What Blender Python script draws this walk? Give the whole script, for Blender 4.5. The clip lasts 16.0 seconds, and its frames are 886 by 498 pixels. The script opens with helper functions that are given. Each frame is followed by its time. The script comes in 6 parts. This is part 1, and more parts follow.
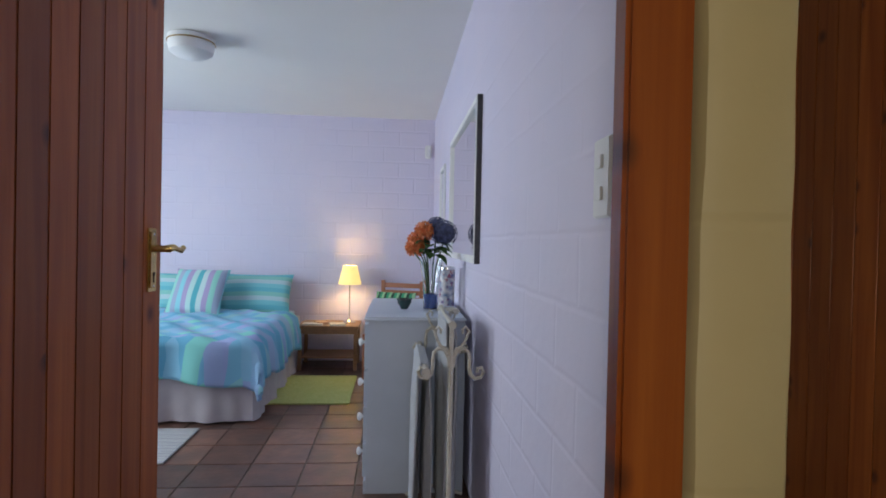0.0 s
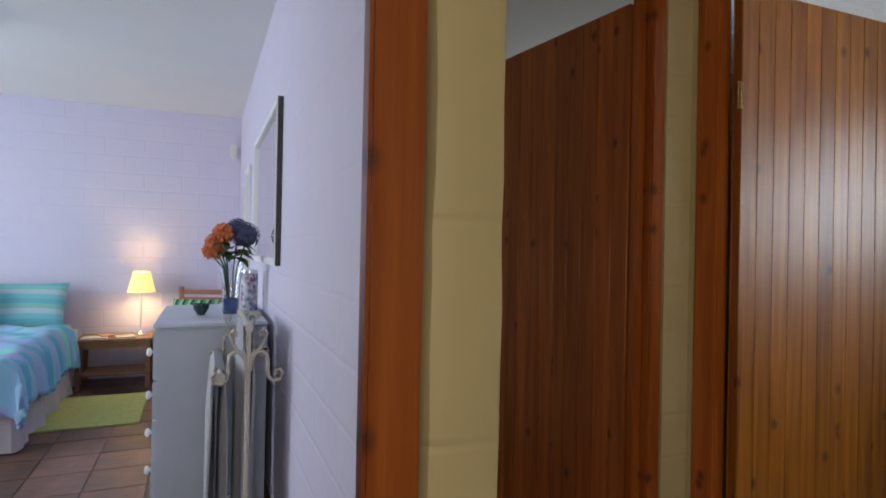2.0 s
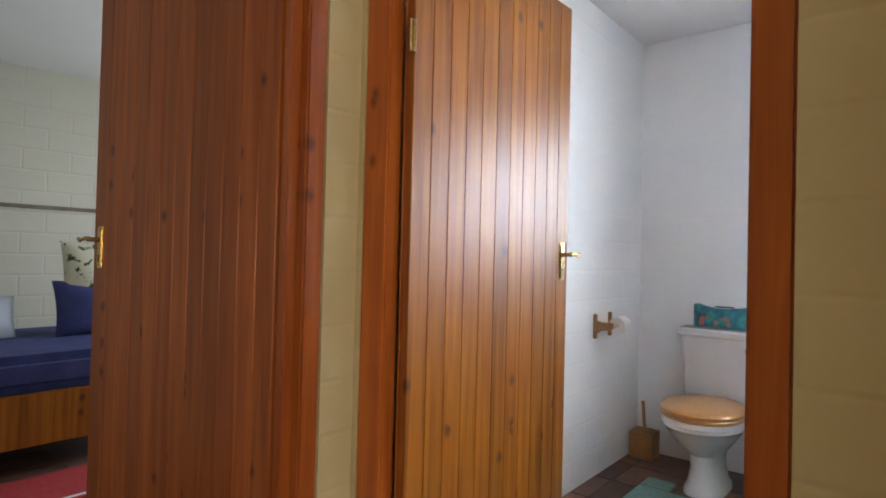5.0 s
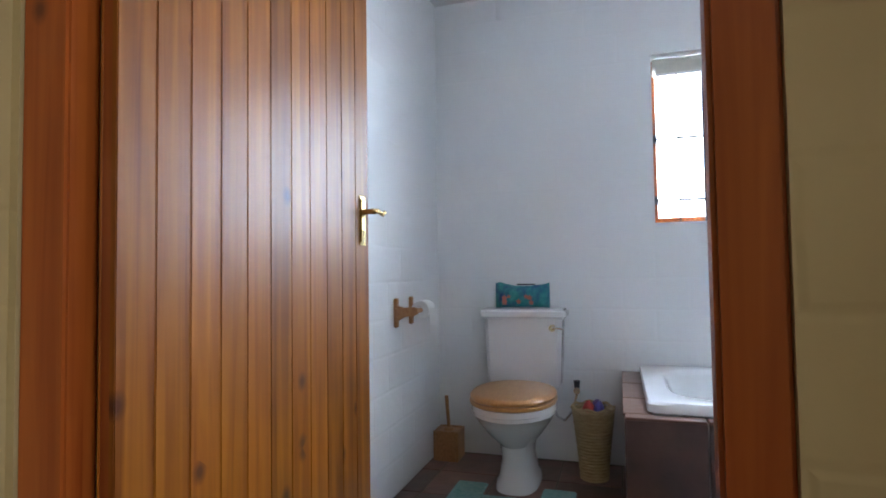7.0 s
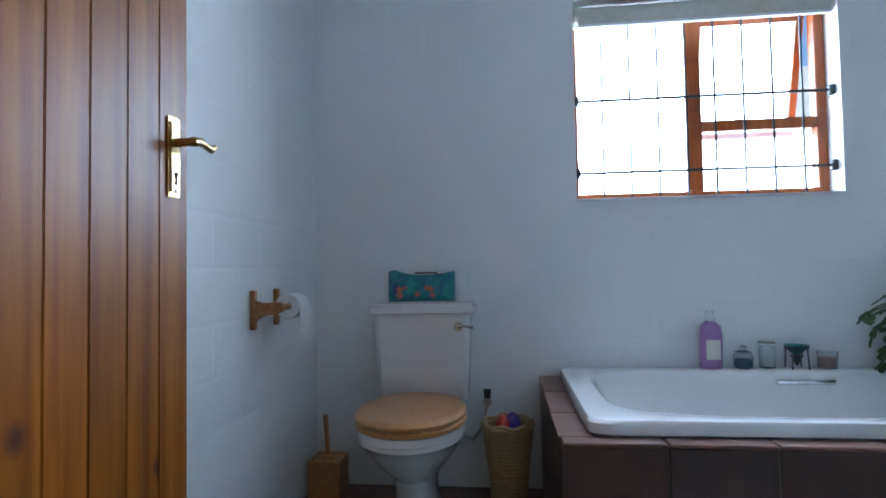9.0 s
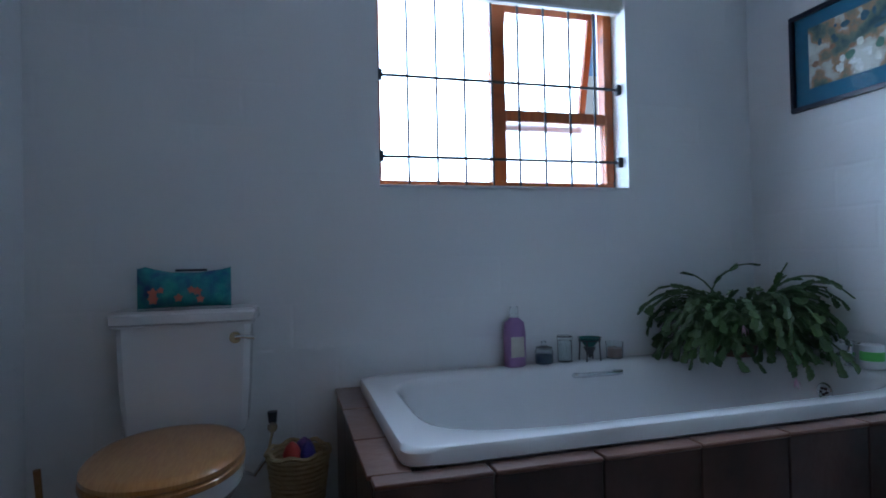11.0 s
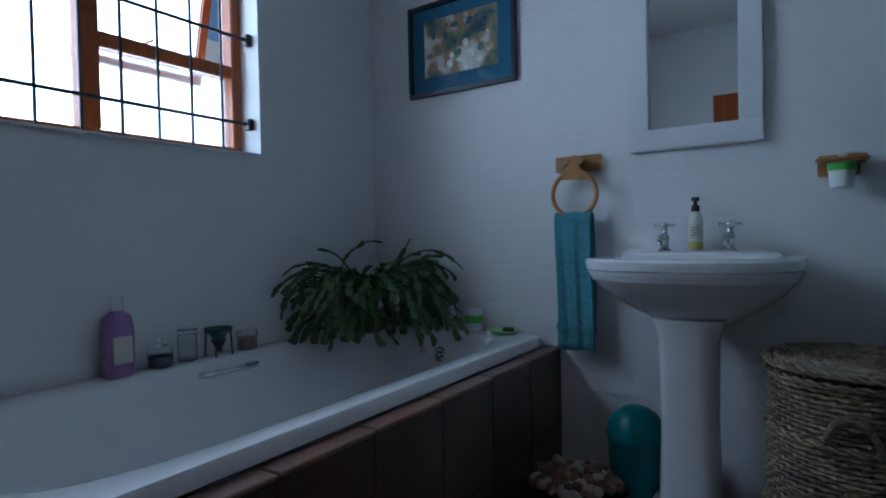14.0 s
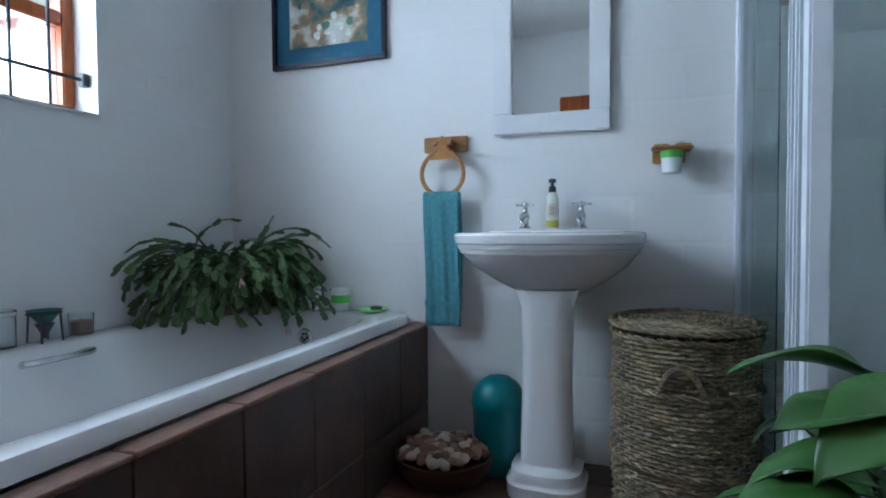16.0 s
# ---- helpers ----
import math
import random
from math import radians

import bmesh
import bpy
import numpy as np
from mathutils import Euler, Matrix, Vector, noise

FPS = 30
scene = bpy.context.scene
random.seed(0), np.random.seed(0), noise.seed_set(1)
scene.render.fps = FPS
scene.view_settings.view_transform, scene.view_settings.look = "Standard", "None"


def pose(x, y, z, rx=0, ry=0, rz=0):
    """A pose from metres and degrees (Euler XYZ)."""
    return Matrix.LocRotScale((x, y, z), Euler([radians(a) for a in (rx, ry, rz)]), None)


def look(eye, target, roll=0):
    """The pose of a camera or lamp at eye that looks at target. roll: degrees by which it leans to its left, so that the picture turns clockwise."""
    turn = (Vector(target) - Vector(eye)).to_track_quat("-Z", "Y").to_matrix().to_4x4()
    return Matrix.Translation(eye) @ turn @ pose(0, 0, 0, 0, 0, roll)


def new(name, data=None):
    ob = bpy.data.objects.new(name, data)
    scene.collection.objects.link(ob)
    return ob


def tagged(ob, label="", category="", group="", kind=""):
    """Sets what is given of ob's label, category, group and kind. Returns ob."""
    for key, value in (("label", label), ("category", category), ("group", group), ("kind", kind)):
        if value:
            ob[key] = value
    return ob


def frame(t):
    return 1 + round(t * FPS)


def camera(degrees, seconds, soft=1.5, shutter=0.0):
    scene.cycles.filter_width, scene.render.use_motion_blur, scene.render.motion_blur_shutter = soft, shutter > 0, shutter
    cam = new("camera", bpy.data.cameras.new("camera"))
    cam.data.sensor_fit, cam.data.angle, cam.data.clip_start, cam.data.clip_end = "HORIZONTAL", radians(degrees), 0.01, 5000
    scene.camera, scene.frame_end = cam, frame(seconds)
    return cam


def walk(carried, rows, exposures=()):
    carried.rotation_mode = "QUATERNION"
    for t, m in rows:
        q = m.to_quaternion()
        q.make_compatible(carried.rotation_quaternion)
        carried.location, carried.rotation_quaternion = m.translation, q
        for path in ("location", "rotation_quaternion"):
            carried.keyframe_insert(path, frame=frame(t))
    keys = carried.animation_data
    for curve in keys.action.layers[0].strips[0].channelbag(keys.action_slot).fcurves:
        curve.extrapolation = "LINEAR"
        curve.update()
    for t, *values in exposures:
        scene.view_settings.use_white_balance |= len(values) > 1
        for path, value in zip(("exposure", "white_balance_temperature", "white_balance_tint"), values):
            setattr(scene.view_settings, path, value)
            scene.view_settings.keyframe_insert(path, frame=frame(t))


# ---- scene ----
cam = camera(76.92, 16.0, soft=1.8)
TRUE = 0.93          # the plan below is drawn in units of 0.93 m; the last lines bring it to metres
PATH = [
    (0, (-0.188, -0.520, 1.282), (0.013, 1.872, 1.255), 1.2),
    (0.5, (-0.181, -0.534, 1.281), (0.164, 1.841, 1.266), 1.0),
    (1, (-0.170, -0.558, 1.279), (0.349, 1.786, 1.275), 1.2),
    (1.5, (-0.150, -0.599, 1.275), (0.579, 1.687, 1.283), 1.1),
    (2, (-0.128, -0.627, 1.268), (0.818, 1.579, 1.279), 1.1),
    (2.5, (-0.090, -0.635, 1.261), (1.034, 1.485, 1.282), 1.1),
    (3, (-0.007, -0.649, 1.258), (1.253, 1.393, 1.286), 1.2),
    (5.5, (0.598, -0.233, 1.168), (2.560, 1.150, 1.223), 0.8),
    (6, (0.731, -0.156, 1.133), (2.809, 1.041, 1.216), -0.1),
    (6.5, (0.842, -0.068, 1.091), (3.042, 0.887, 1.189), -0.5),
    (7, (0.940, 0.012, 1.030), (3.229, 0.731, 1.125), -0.8),
    (7.5, (1.056, 0.075, 0.998), (3.385, 0.646, 1.104), -1.2),
    (8, (1.237, 0.104, 0.978), (3.583, 0.599, 1.084), -1.1),
    (10.3, (1.782, 0.182, 0.962), (4.167, -0.086, 1.020), -1.1),
    (10.5, (1.814, 0.177, 0.966), (4.185, -0.190, 1.020), -1.1),
    (10.8, (1.860, 0.170, 0.973), (4.203, -0.347, 1.021), -1.2),
    (11, (1.891, 0.168, 0.978), (4.204, -0.469, 1.014), -1.2),
    (11.5, (1.974, 0.176, 0.989), (4.168, -0.798, 1.000), -1.3),
    (12, (2.054, 0.177, 0.995), (4.103, -1.073, 0.981), -1.5),
    (12.5, (2.133, 0.152, 0.999), (4.058, -1.280, 0.960), -1.4),
    (12.8, (2.166, 0.145, 0.992), (4.010, -1.391, 0.946), -1.4),
    (13, (2.187, 0.141, 0.986), (3.975, -1.458, 0.935), -1.3),
    (13.5, (2.224, 0.128, 0.959), (3.789, -1.692, 0.908), -1.2),
    (14, (2.240, 0.131, 0.929), (3.584, -1.857, 0.880), -1.2),
    (14.5, (2.253, 0.140, 0.905), (3.443, -1.944, 0.848), -0.9),
    (15, (2.267, 0.151, 0.887), (3.317, -2.006, 0.826), -0.8),
    (15.5, (2.281, 0.149, 0.875), (3.196, -2.068, 0.801), -0.6),
    (16, (2.289, 0.149, 0.862), (3.083, -2.114, 0.784), -0.4),
]
EXPOSURES = [(0, 0.2, 6800, 7), (1.5, 0.3, 6900, 8), (3, 0.68, 6900, 10), (5.5, 1.55, 6800, 12), (6.5, 1.35, 6400, 10), (7, 1.15, 6100, 10), (7.5, 0.95, 5800, 8), (8, 0.85, 5600, 6),
             (10.3, -0.15, 5350, 6), (11, -0.5, 5150, 7), (12, -1.2, 5000, 8), (13, -1.55, 5050, 8), (13.5, -1.55, 5050, 8), (14, -1.15, 5200, 6), (15, -0.2, 5450, 4), (16, 0.2, 5700, 4)]
walk(cam, [(t, look(Vector(eye) * TRUE, Vector(target) * TRUE, roll)) for t, eye, target, roll in PATH], EXPOSURES)

# ---- light ----
world = bpy.data.worlds.new("world")
scene.world = world
world.use_nodes = True
wn = world.node_tree
sky = wn.nodes.new("ShaderNodeTexSky")
sky.sky_type = "NISHITA"
sky.sun_disc = False
sky.sun_elevation = radians(65)
sky.sun_rotation = radians(-78)
wn.links.new(sky.outputs[0], wn.nodes["Background"].inputs[0])
wn.nodes["Background"].inputs[1].default_value = 0.12
sun_data = bpy.data.lights.new("sun", "SUN")
sun_data.energy, sun_data.angle, sun_data.color = 3.0, radians(0.5), (1, 0.95, 0.86)
sun = new("sun", sun_data)
sun.matrix_world = look((0, 0, 8), (0.45, -0.1, 7))


def window_light(name, centre, towards, sx, sy, watts, color=(0.78, 0.88, 1.0)):
    data = bpy.data.lights.new(name, "AREA")
    data.shape, data.size, data.size_y, data.energy, data.color = "RECTANGLE", sx, sy, watts * TRUE * TRUE, color
    ob = new(name, data)
    ob.matrix_world = look(centre, towards)
    return ob


window_light("bathroom_window_light", (4.45, -0.735, 1.76), (3.3, -0.74, 1.55), 1.5, 1.4, 74)
window_light("bedroom_window_light", (-3.85, 3.0, 1.55), (-2.0, 3.2, 1.3), 2.0, 1.3, 70)
window_light("second_bedroom_window_light", (3.55, 3.2, 1.5), (2.0, 3.2, 1.2), 1.2, 1.1, 14)
# Fill lamp added for the hall; its real source is unseen.
window_light("hall_light", (-0.9, -3.46, 1.5), (0.1, -0.6, 1.3), 1.2, 1.1, 27, (1.0, 0.95, 0.87))

# ---- materials ----


def col(c):
    return (*c, 1.0)


def material(name, base, rough=0.6, metal=0.0, second=None, scale=6.0, bump=0.0, bump_scale=40.0, stretch=(1, 1, 1),
             vary=0.0, spec=None, coat=0.0, mix=(0.35, 0.65), stain=None, stain_scale=1.2):
    m = bpy.data.materials.new(name)
    m.use_nodes = True
    nt = m.node_tree
    b = nt.nodes["Principled BSDF"]
    b.inputs["Base Color"].default_value = col(base)
    b.inputs["Roughness"].default_value = rough
    b.inputs["Metallic"].default_value = metal
    if spec is not None:
        b.inputs["Specular IOR Level"].default_value = spec
    b.inputs["Coat Weight"].default_value = coat
    b.inputs["Coat Roughness"].default_value = 0.15
    tc = nt.nodes.new("ShaderNodeTexCoord")
    mp = nt.nodes.new("ShaderNodeMapping")
    mp.inputs["Scale"].default_value = stretch
    nt.links.new(tc.outputs["Object"], mp.inputs[0])
    info = nt.nodes.new("ShaderNodeObjectInfo")
    off = nt.nodes.new("ShaderNodeVectorMath")
    off.operation = "MULTIPLY_ADD"
    nt.links.new(info.outputs["Random"], off.inputs[0])
    off.inputs[1].default_value = (13, 7, 5) if vary else (0, 0, 0)
    nt.links.new(mp.outputs[0], off.inputs[2])
    out = None
    if second:
        n = nt.nodes.new("ShaderNodeTexNoise")
        n.inputs["Scale"].default_value = scale
        n.inputs["Detail"].default_value = 6
        nt.links.new(off.outputs[0], n.inputs["Vector"])
        r = nt.nodes.new("ShaderNodeValToRGB")
        r.color_ramp.elements[0].position, r.color_ramp.elements[1].position = mix
        r.color_ramp.elements[0].color, r.color_ramp.elements[1].color = col(base), col(second)
        nt.links.new(n.outputs[0], r.inputs[0])
        out = r.outputs[0]
    if stain:
        n = nt.nodes.new("ShaderNodeTexNoise")
        n.inputs["Scale"].default_value = stain_scale
        n.inputs["Detail"].default_value = 3
        nt.links.new(off.outputs[0], n.inputs["Vector"])
        r = nt.nodes.new("ShaderNodeValToRGB")
        r.color_ramp.elements[0].position, r.color_ramp.elements[1].position = 0.4, 0.7
        mx = nt.nodes.new("ShaderNodeMix")
        mx.data_type = "RGBA"
        nt.links.new(n.outputs[0], r.inputs[0])
        nt.links.new(r.outputs[0], mx.inputs[0])
        mx.inputs[7].default_value = col(stain)
        if out:
            nt.links.new(out, mx.inputs[6])
        else:
            mx.inputs[6].default_value = col(base)
        out = mx.outputs[2]
    if vary:
        h = nt.nodes.new("ShaderNodeHueSaturation")
        mr = nt.nodes.new("ShaderNodeMapRange")
        mr.inputs["To Min"].default_value, mr.inputs["To Max"].default_value = 1 - vary, 1 + vary
        nt.links.new(info.outputs["Random"], mr.inputs[0])
        nt.links.new(mr.outputs[0], h.inputs["Value"])
        if out:
            nt.links.new(out, h.inputs["Color"])
        else:
            h.inputs["Color"].default_value = col(base)
        out = h.outputs[0]
    if out:
        nt.links.new(out, b.inputs["Base Color"])
    if bump:
        n = nt.nodes.new("ShaderNodeTexNoise")
        n.inputs["Scale"].default_value = bump_scale
        n.inputs["Detail"].default_value = 5
        nt.links.new(off.outputs[0], n.inputs["Vector"])
        bp = nt.nodes.new("ShaderNodeBump")
        bp.inputs["Strength"].default_value = bump
        bp.inputs["Distance"].default_value = 0.01
        nt.links.new(n.outputs[0], bp.inputs["Height"])
        nt.links.new(bp.outputs[0], b.inputs["Normal"])
    return m


def pine(name, dark, light, knot, rough=0.4, coat=0.1):
    """Varnished pine: long grain along z, wavy streaks and oval knots."""
    m = bpy.data.materials.new(name)
    m.use_nodes = True
    nt = m.node_tree
    N, L = nt.nodes, nt.links
    b = N["Principled BSDF"]
    b.inputs["Roughness"].default_value = rough
    b.inputs["Specular IOR Level"].default_value = 0.35
    b.inputs["Coat Weight"].default_value = coat
    b.inputs["Coat Roughness"].default_value = 0.3
    tc, info = N.new("ShaderNodeTexCoord"), N.new("ShaderNodeObjectInfo")
    off = N.new("ShaderNodeVectorMath")
    off.operation = "MULTIPLY_ADD"
    L.new(info.outputs["Random"], off.inputs[0])
    off.inputs[1].default_value = (17, 11, 29)
    L.new(tc.outputs["Object"], off.inputs[2])
    mp = N.new("ShaderNodeMapping")
    mp.inputs["Scale"].default_value = (28, 28, 1.1)
    L.new(off.outputs[0], mp.inputs[0])
    n = N.new("ShaderNodeTexNoise")
    n.inputs["Scale"].default_value, n.inputs["Detail"].default_value, n.inputs["Distortion"].default_value = 1.2, 5, 0.6
    L.new(mp.outputs[0], n.inputs["Vector"])
    r = N.new("ShaderNodeValToRGB")
    r.color_ramp.elements[0].position, r.color_ramp.elements[1].position = 0.3, 0.7
    r.color_ramp.elements[0].color, r.color_ramp.elements[1].color = col(dark), col(light)
    L.new(n.outputs[0], r.inputs[0])
    sp, cb = N.new("ShaderNodeSeparateXYZ"), N.new("ShaderNodeCombineXYZ")
    L.new(off.outputs[0], sp.inputs[0])
    L.new(sp.outputs["X"], cb.inputs[0])
    L.new(sp.outputs["Z"], cb.inputs[1])
    mk = N.new("ShaderNodeMapping")
    mk.inputs["Scale"].default_value = (11, 8, 1)
    L.new(cb.outputs[0], mk.inputs[0])
    v = N.new("ShaderNodeTexVoronoi")
    v.voronoi_dimensions = "2D"
    v.inputs["Scale"].default_value = 1.0
    L.new(mk.outputs[0], v.inputs["Vector"])
    sc, gt, ml = N.new("ShaderNodeSeparateColor"), N.new("ShaderNodeMath"), N.new("ShaderNodeMath")
    gt.operation, ml.operation = "GREATER_THAN", "MULTIPLY"
    gt.inputs[1].default_value = 0.86
    L.new(v.outputs["Color"], sc.inputs[0])
    L.new(sc.outputs[0], gt.inputs[0])
    kr = N.new("ShaderNodeValToRGB")
    kr.color_ramp.elements[0].position, kr.color_ramp.elements[1].position = 0.06, 0.24
    kr.color_ramp.elements[0].color, kr.color_ramp.elements[1].color = (1, 1, 1, 1), (0, 0, 0, 1)
    L.new(v.outputs["Distance"], kr.inputs[0])
    mx = N.new("ShaderNodeMix")
    mx.data_type = "RGBA"
    L.new(kr.outputs[0], ml.inputs[0])
    L.new(gt.outputs[0], ml.inputs[1])
    L.new(ml.outputs[0], mx.inputs[0])
    L.new(r.outputs[0], mx.inputs[6])
    mx.inputs[7].default_value = col(knot)
    h = N.new("ShaderNodeHueSaturation")
    mr = N.new("ShaderNodeMapRange")
    mr.inputs["To Min"].default_value, mr.inputs["To Max"].default_value = 0.8, 1.18
    L.new(info.outputs["Random"], mr.inputs[0])
    L.new(mr.outputs[0], h.inputs["Value"])
    L.new(mx.outputs[2], h.inputs["Color"])
    L.new(h.outputs[0], b.inputs["Base Color"])
    bp = N.new("ShaderNodeBump")
    bp.inputs["Strength"].default_value, bp.inputs["Distance"].default_value = 0.12, 0.004
    L.new(n.outputs[0], bp.inputs["Height"])
    L.new(bp.outputs[0], b.inputs["Normal"])
    return m


def block_wall(name, paint, second, axis, joint=0.4, row=0.153, width=0.307, rough=0.55):
    """Painted blockwork: soft mortar joints as relief, in the plane of the wall (axis: the wall's normal)."""
    m = material(name, paint, rough, second=second, scale=3.0, mix=(0.3, 0.75))
    nt = m.node_tree
    N, L = nt.nodes, nt.links
    b = N["Principled BSDF"]
    geo = N.new("ShaderNodeNewGeometry")
    sep, comb = N.new("ShaderNodeSeparateXYZ"), N.new("ShaderNodeCombineXYZ")
    L.new(geo.outputs["Position"], sep.inputs[0])
    L.new(sep.outputs["Y" if axis == "x" else "X"], comb.inputs[0])
    L.new(sep.outputs["Z"], comb.inputs[1])
    wob = N.new("ShaderNodeTexNoise")
    wob.inputs["Scale"].default_value = 7
    wobble = N.new("ShaderNodeVectorMath")
    wobble.operation = "MULTIPLY_ADD"
    L.new(geo.outputs["Position"], wob.inputs["Vector"])
    L.new(wob.outputs["Color"], wobble.inputs[0])
    wobble.inputs[1].default_value = (0.012, 0.012, 0)
    L.new(comb.outputs[0], wobble.inputs[2])
    br = N.new("ShaderNodeTexBrick")
    br.inputs["Scale"].default_value = 1.0
    br.inputs["Brick Width"].default_value, br.inputs["Row Height"].default_value = width, row
    br.inputs["Mortar Size"].default_value, br.inputs["Mortar Smooth"].default_value = 0.012, 1.0
    L.new(wobble.outputs[0], br.inputs["Vector"])
    inv = N.new("ShaderNodeMath")
    inv.operation = "SUBTRACT"
    inv.inputs[0].default_value = 1
    L.new(br.outputs["Fac"], inv.inputs[1])
    bp = N.new("ShaderNodeBump")
    bp.inputs["Strength"].default_value, bp.inputs["Distance"].default_value = joint, 0.006
    L.new(inv.outputs[0], bp.inputs["Height"])
    n = N.new("ShaderNodeTexNoise")
    n.inputs["Scale"].default_value, n.inputs["Detail"].default_value = 22, 6
    L.new(geo.outputs["Position"], n.inputs["Vector"])
    bq = N.new("ShaderNodeBump")
    bq.inputs["Strength"].default_value, bq.inputs["Distance"].default_value = 0.22, 0.006
    L.new(n.outputs[0], bq.inputs["Height"])
    L.new(bp.outputs[0], bq.inputs["Normal"])
    L.new(bq.outputs[0], b.inputs["Normal"])
    return m


LILAC = (0.62, 0.60, 0.76)
M = {}
M["lilac_x"] = block_wall("lilac_block_x", LILAC, (0.66, 0.62, 0.76), "x", 0.2)
M["lilac_y"] = block_wall("lilac_block_y", LILAC, (0.66, 0.62, 0.76), "y", 0.35)
M["cream_x"] = block_wall("cream_block_x", (0.50, 0.405, 0.215), (0.56, 0.46, 0.26), "x", 0.3)
M["cream_end"] = block_wall("cream_wall_end", (0.50, 0.405, 0.215), (0.56, 0.46, 0.26), "y", 0.3, 0.307, 30)
M["cream_y"] = block_wall("cream_block_y", (0.50, 0.405, 0.215), (0.56, 0.46, 0.26), "y", 0.3)
M["white_x"] = block_wall("white_block_x", (0.76, 0.77, 0.78), (0.79, 0.79, 0.78), "x", 0.1)
M["white_y"] = block_wall("white_block_y", (0.76, 0.77, 0.78), (0.79, 0.79, 0.78), "y", 0.14)
M["grey_x"] = block_wall("grey_green_block_x", (0.5, 0.5, 0.42), (0.53, 0.52, 0.44), "x")
M["grey_y"] = block_wall("grey_green_block_y", (0.5, 0.5, 0.42), (0.53, 0.52, 0.44), "y")
M["ceiling"] = material("ceiling_paint", (0.78, 0.78, 0.78), 0.8, second=(0.8, 0.8, 0.79), scale=2, bump=0.1, bump_scale=60)
M["terracotta"] = material("terracotta_tile", (0.13, 0.065, 0.045), 0.35, second=(0.2, 0.1, 0.07), scale=9, vary=0.35, bump=0.15, bump_scale=30, stain=(0.1, 0.06, 0.05), stain_scale=5)
M["grout"] = material("grout", (0.2, 0.17, 0.14), 0.85, second=(0.14, 0.12, 0.1), scale=20)
# Bath tiles: shade is in the darker upright colour, highlight in the ledge colour.
M["slate"] = material("brown_tile_shaded", (0.055, 0.035, 0.032), 0.3, second=(0.1, 0.055, 0.045), scale=7, vary=0.25, bump=0.2, bump_scale=25)
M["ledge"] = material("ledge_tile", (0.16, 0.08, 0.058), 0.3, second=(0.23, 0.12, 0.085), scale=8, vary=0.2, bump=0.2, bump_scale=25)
M["pine_light"] = pine("varnished_pine", (0.19, 0.052, 0.005), (0.38, 0.130, 0.011), (0.09, 0.024, 0.012))
M["pine_dark"] = pine("dark_varnished_pine", (0.25, 0.058, 0.013), (0.40, 0.115, 0.024), (0.11, 0.026, 0.012))
M["frame"] = pine("stained_frame_wood", (0.28, 0.058, 0.010), (0.44, 0.12, 0.022), (0.14, 0.035, 0.012), 0.3)
M["gap"] = material("board_groove", (0.03, 0.012, 0.006), 0.8)
M["white"] = material("white_gloss_paint", (0.78, 0.79, 0.8), 0.35, second=(0.72, 0.74, 0.76), scale=4, bump=0.05)
M["ceramic"] = material("white_ceramic", (0.8, 0.8, 0.8), 0.1, second=(0.78, 0.78, 0.79), scale=3, coat=0.5)
M["brass"] = material("polished_brass", (0.62, 0.45, 0.2), 0.25, 1.0, second=(0.5, 0.36, 0.17), scale=30)
M["chrome"] = material("chrome", (0.7, 0.72, 0.74), 0.2, 1.0, second=(0.6, 0.62, 0.64), scale=30)
M["mirror"] = material("mirror_glass", (0.85, 0.87, 0.87), 0.02, 1.0)
M["oak"] = material("light_oak", (0.34, 0.16, 0.055), 0.4, second=(0.45, 0.23, 0.09), scale=6, stretch=(4, 14, 14), coat=0.3)
M["seat"] = material("varnished_seat_wood", (0.42, 0.19, 0.055), 0.28, second=(0.5, 0.25, 0.08), scale=7, stretch=(3, 22, 3), coat=0.5)
M["black"] = material("black_iron", (0.02, 0.022, 0.03), 0.5, second=(0.04, 0.04, 0.05), scale=30)


def glass(name, color=(1, 1, 1), rough=0.0, alpha_like=True):
    m = bpy.data.materials.new(name)
    m.use_nodes = True
    b = m.node_tree.nodes["Principled BSDF"]
    b.inputs["Base Color"].default_value = col(color)
    b.inputs["Roughness"].default_value = rough
    b.inputs["Transmission Weight"].default_value = 1.0
    b.inputs["IOR"].default_value = 1.45 if alpha_like else 1.1
    return m


M["pane"] = glass("window_glass", (0.97, 0.99, 1), 0.0, False)
M["shower_glass"] = glass("tinted_shower_glass", (0.78, 0.9, 0.9), 0.0, False)
M["frost"] = glass("frosted_glass", (0.9, 0.95, 0.96), 0.35, False)

# ---- mesh tools ----


def mesh_of(name, bm, smooth=False):
    bmesh.ops.recalc_face_normals(bm, faces=bm.faces)
    me = bpy.data.meshes.new(name)
    bm.to_mesh(me)
    bm.free()
    if smooth:
        for p in me.polygons:
            p.use_smooth = True
        me.set_sharp_from_angle(angle=radians(40))
    return me


def part(name, bm, mat, parent=None, label="", smooth=True, m=None, kind=""):
    ob = new(name, mesh_of(name, bm, smooth))
    for x in (mat if isinstance(mat, (list, tuple)) else [mat]):
        ob.data.materials.append(M[x] if isinstance(x, str) else x)
    if parent:
        ob.parent = parent
    if m is not None:
        ob.matrix_basis = m
    return tagged(ob, label, kind=kind)


def thing(name, m, label, category, group=""):
    ob = new(name)
    ob.empty_display_size = 0.1
    ob.matrix_basis = m
    return tagged(ob, label, category, group)


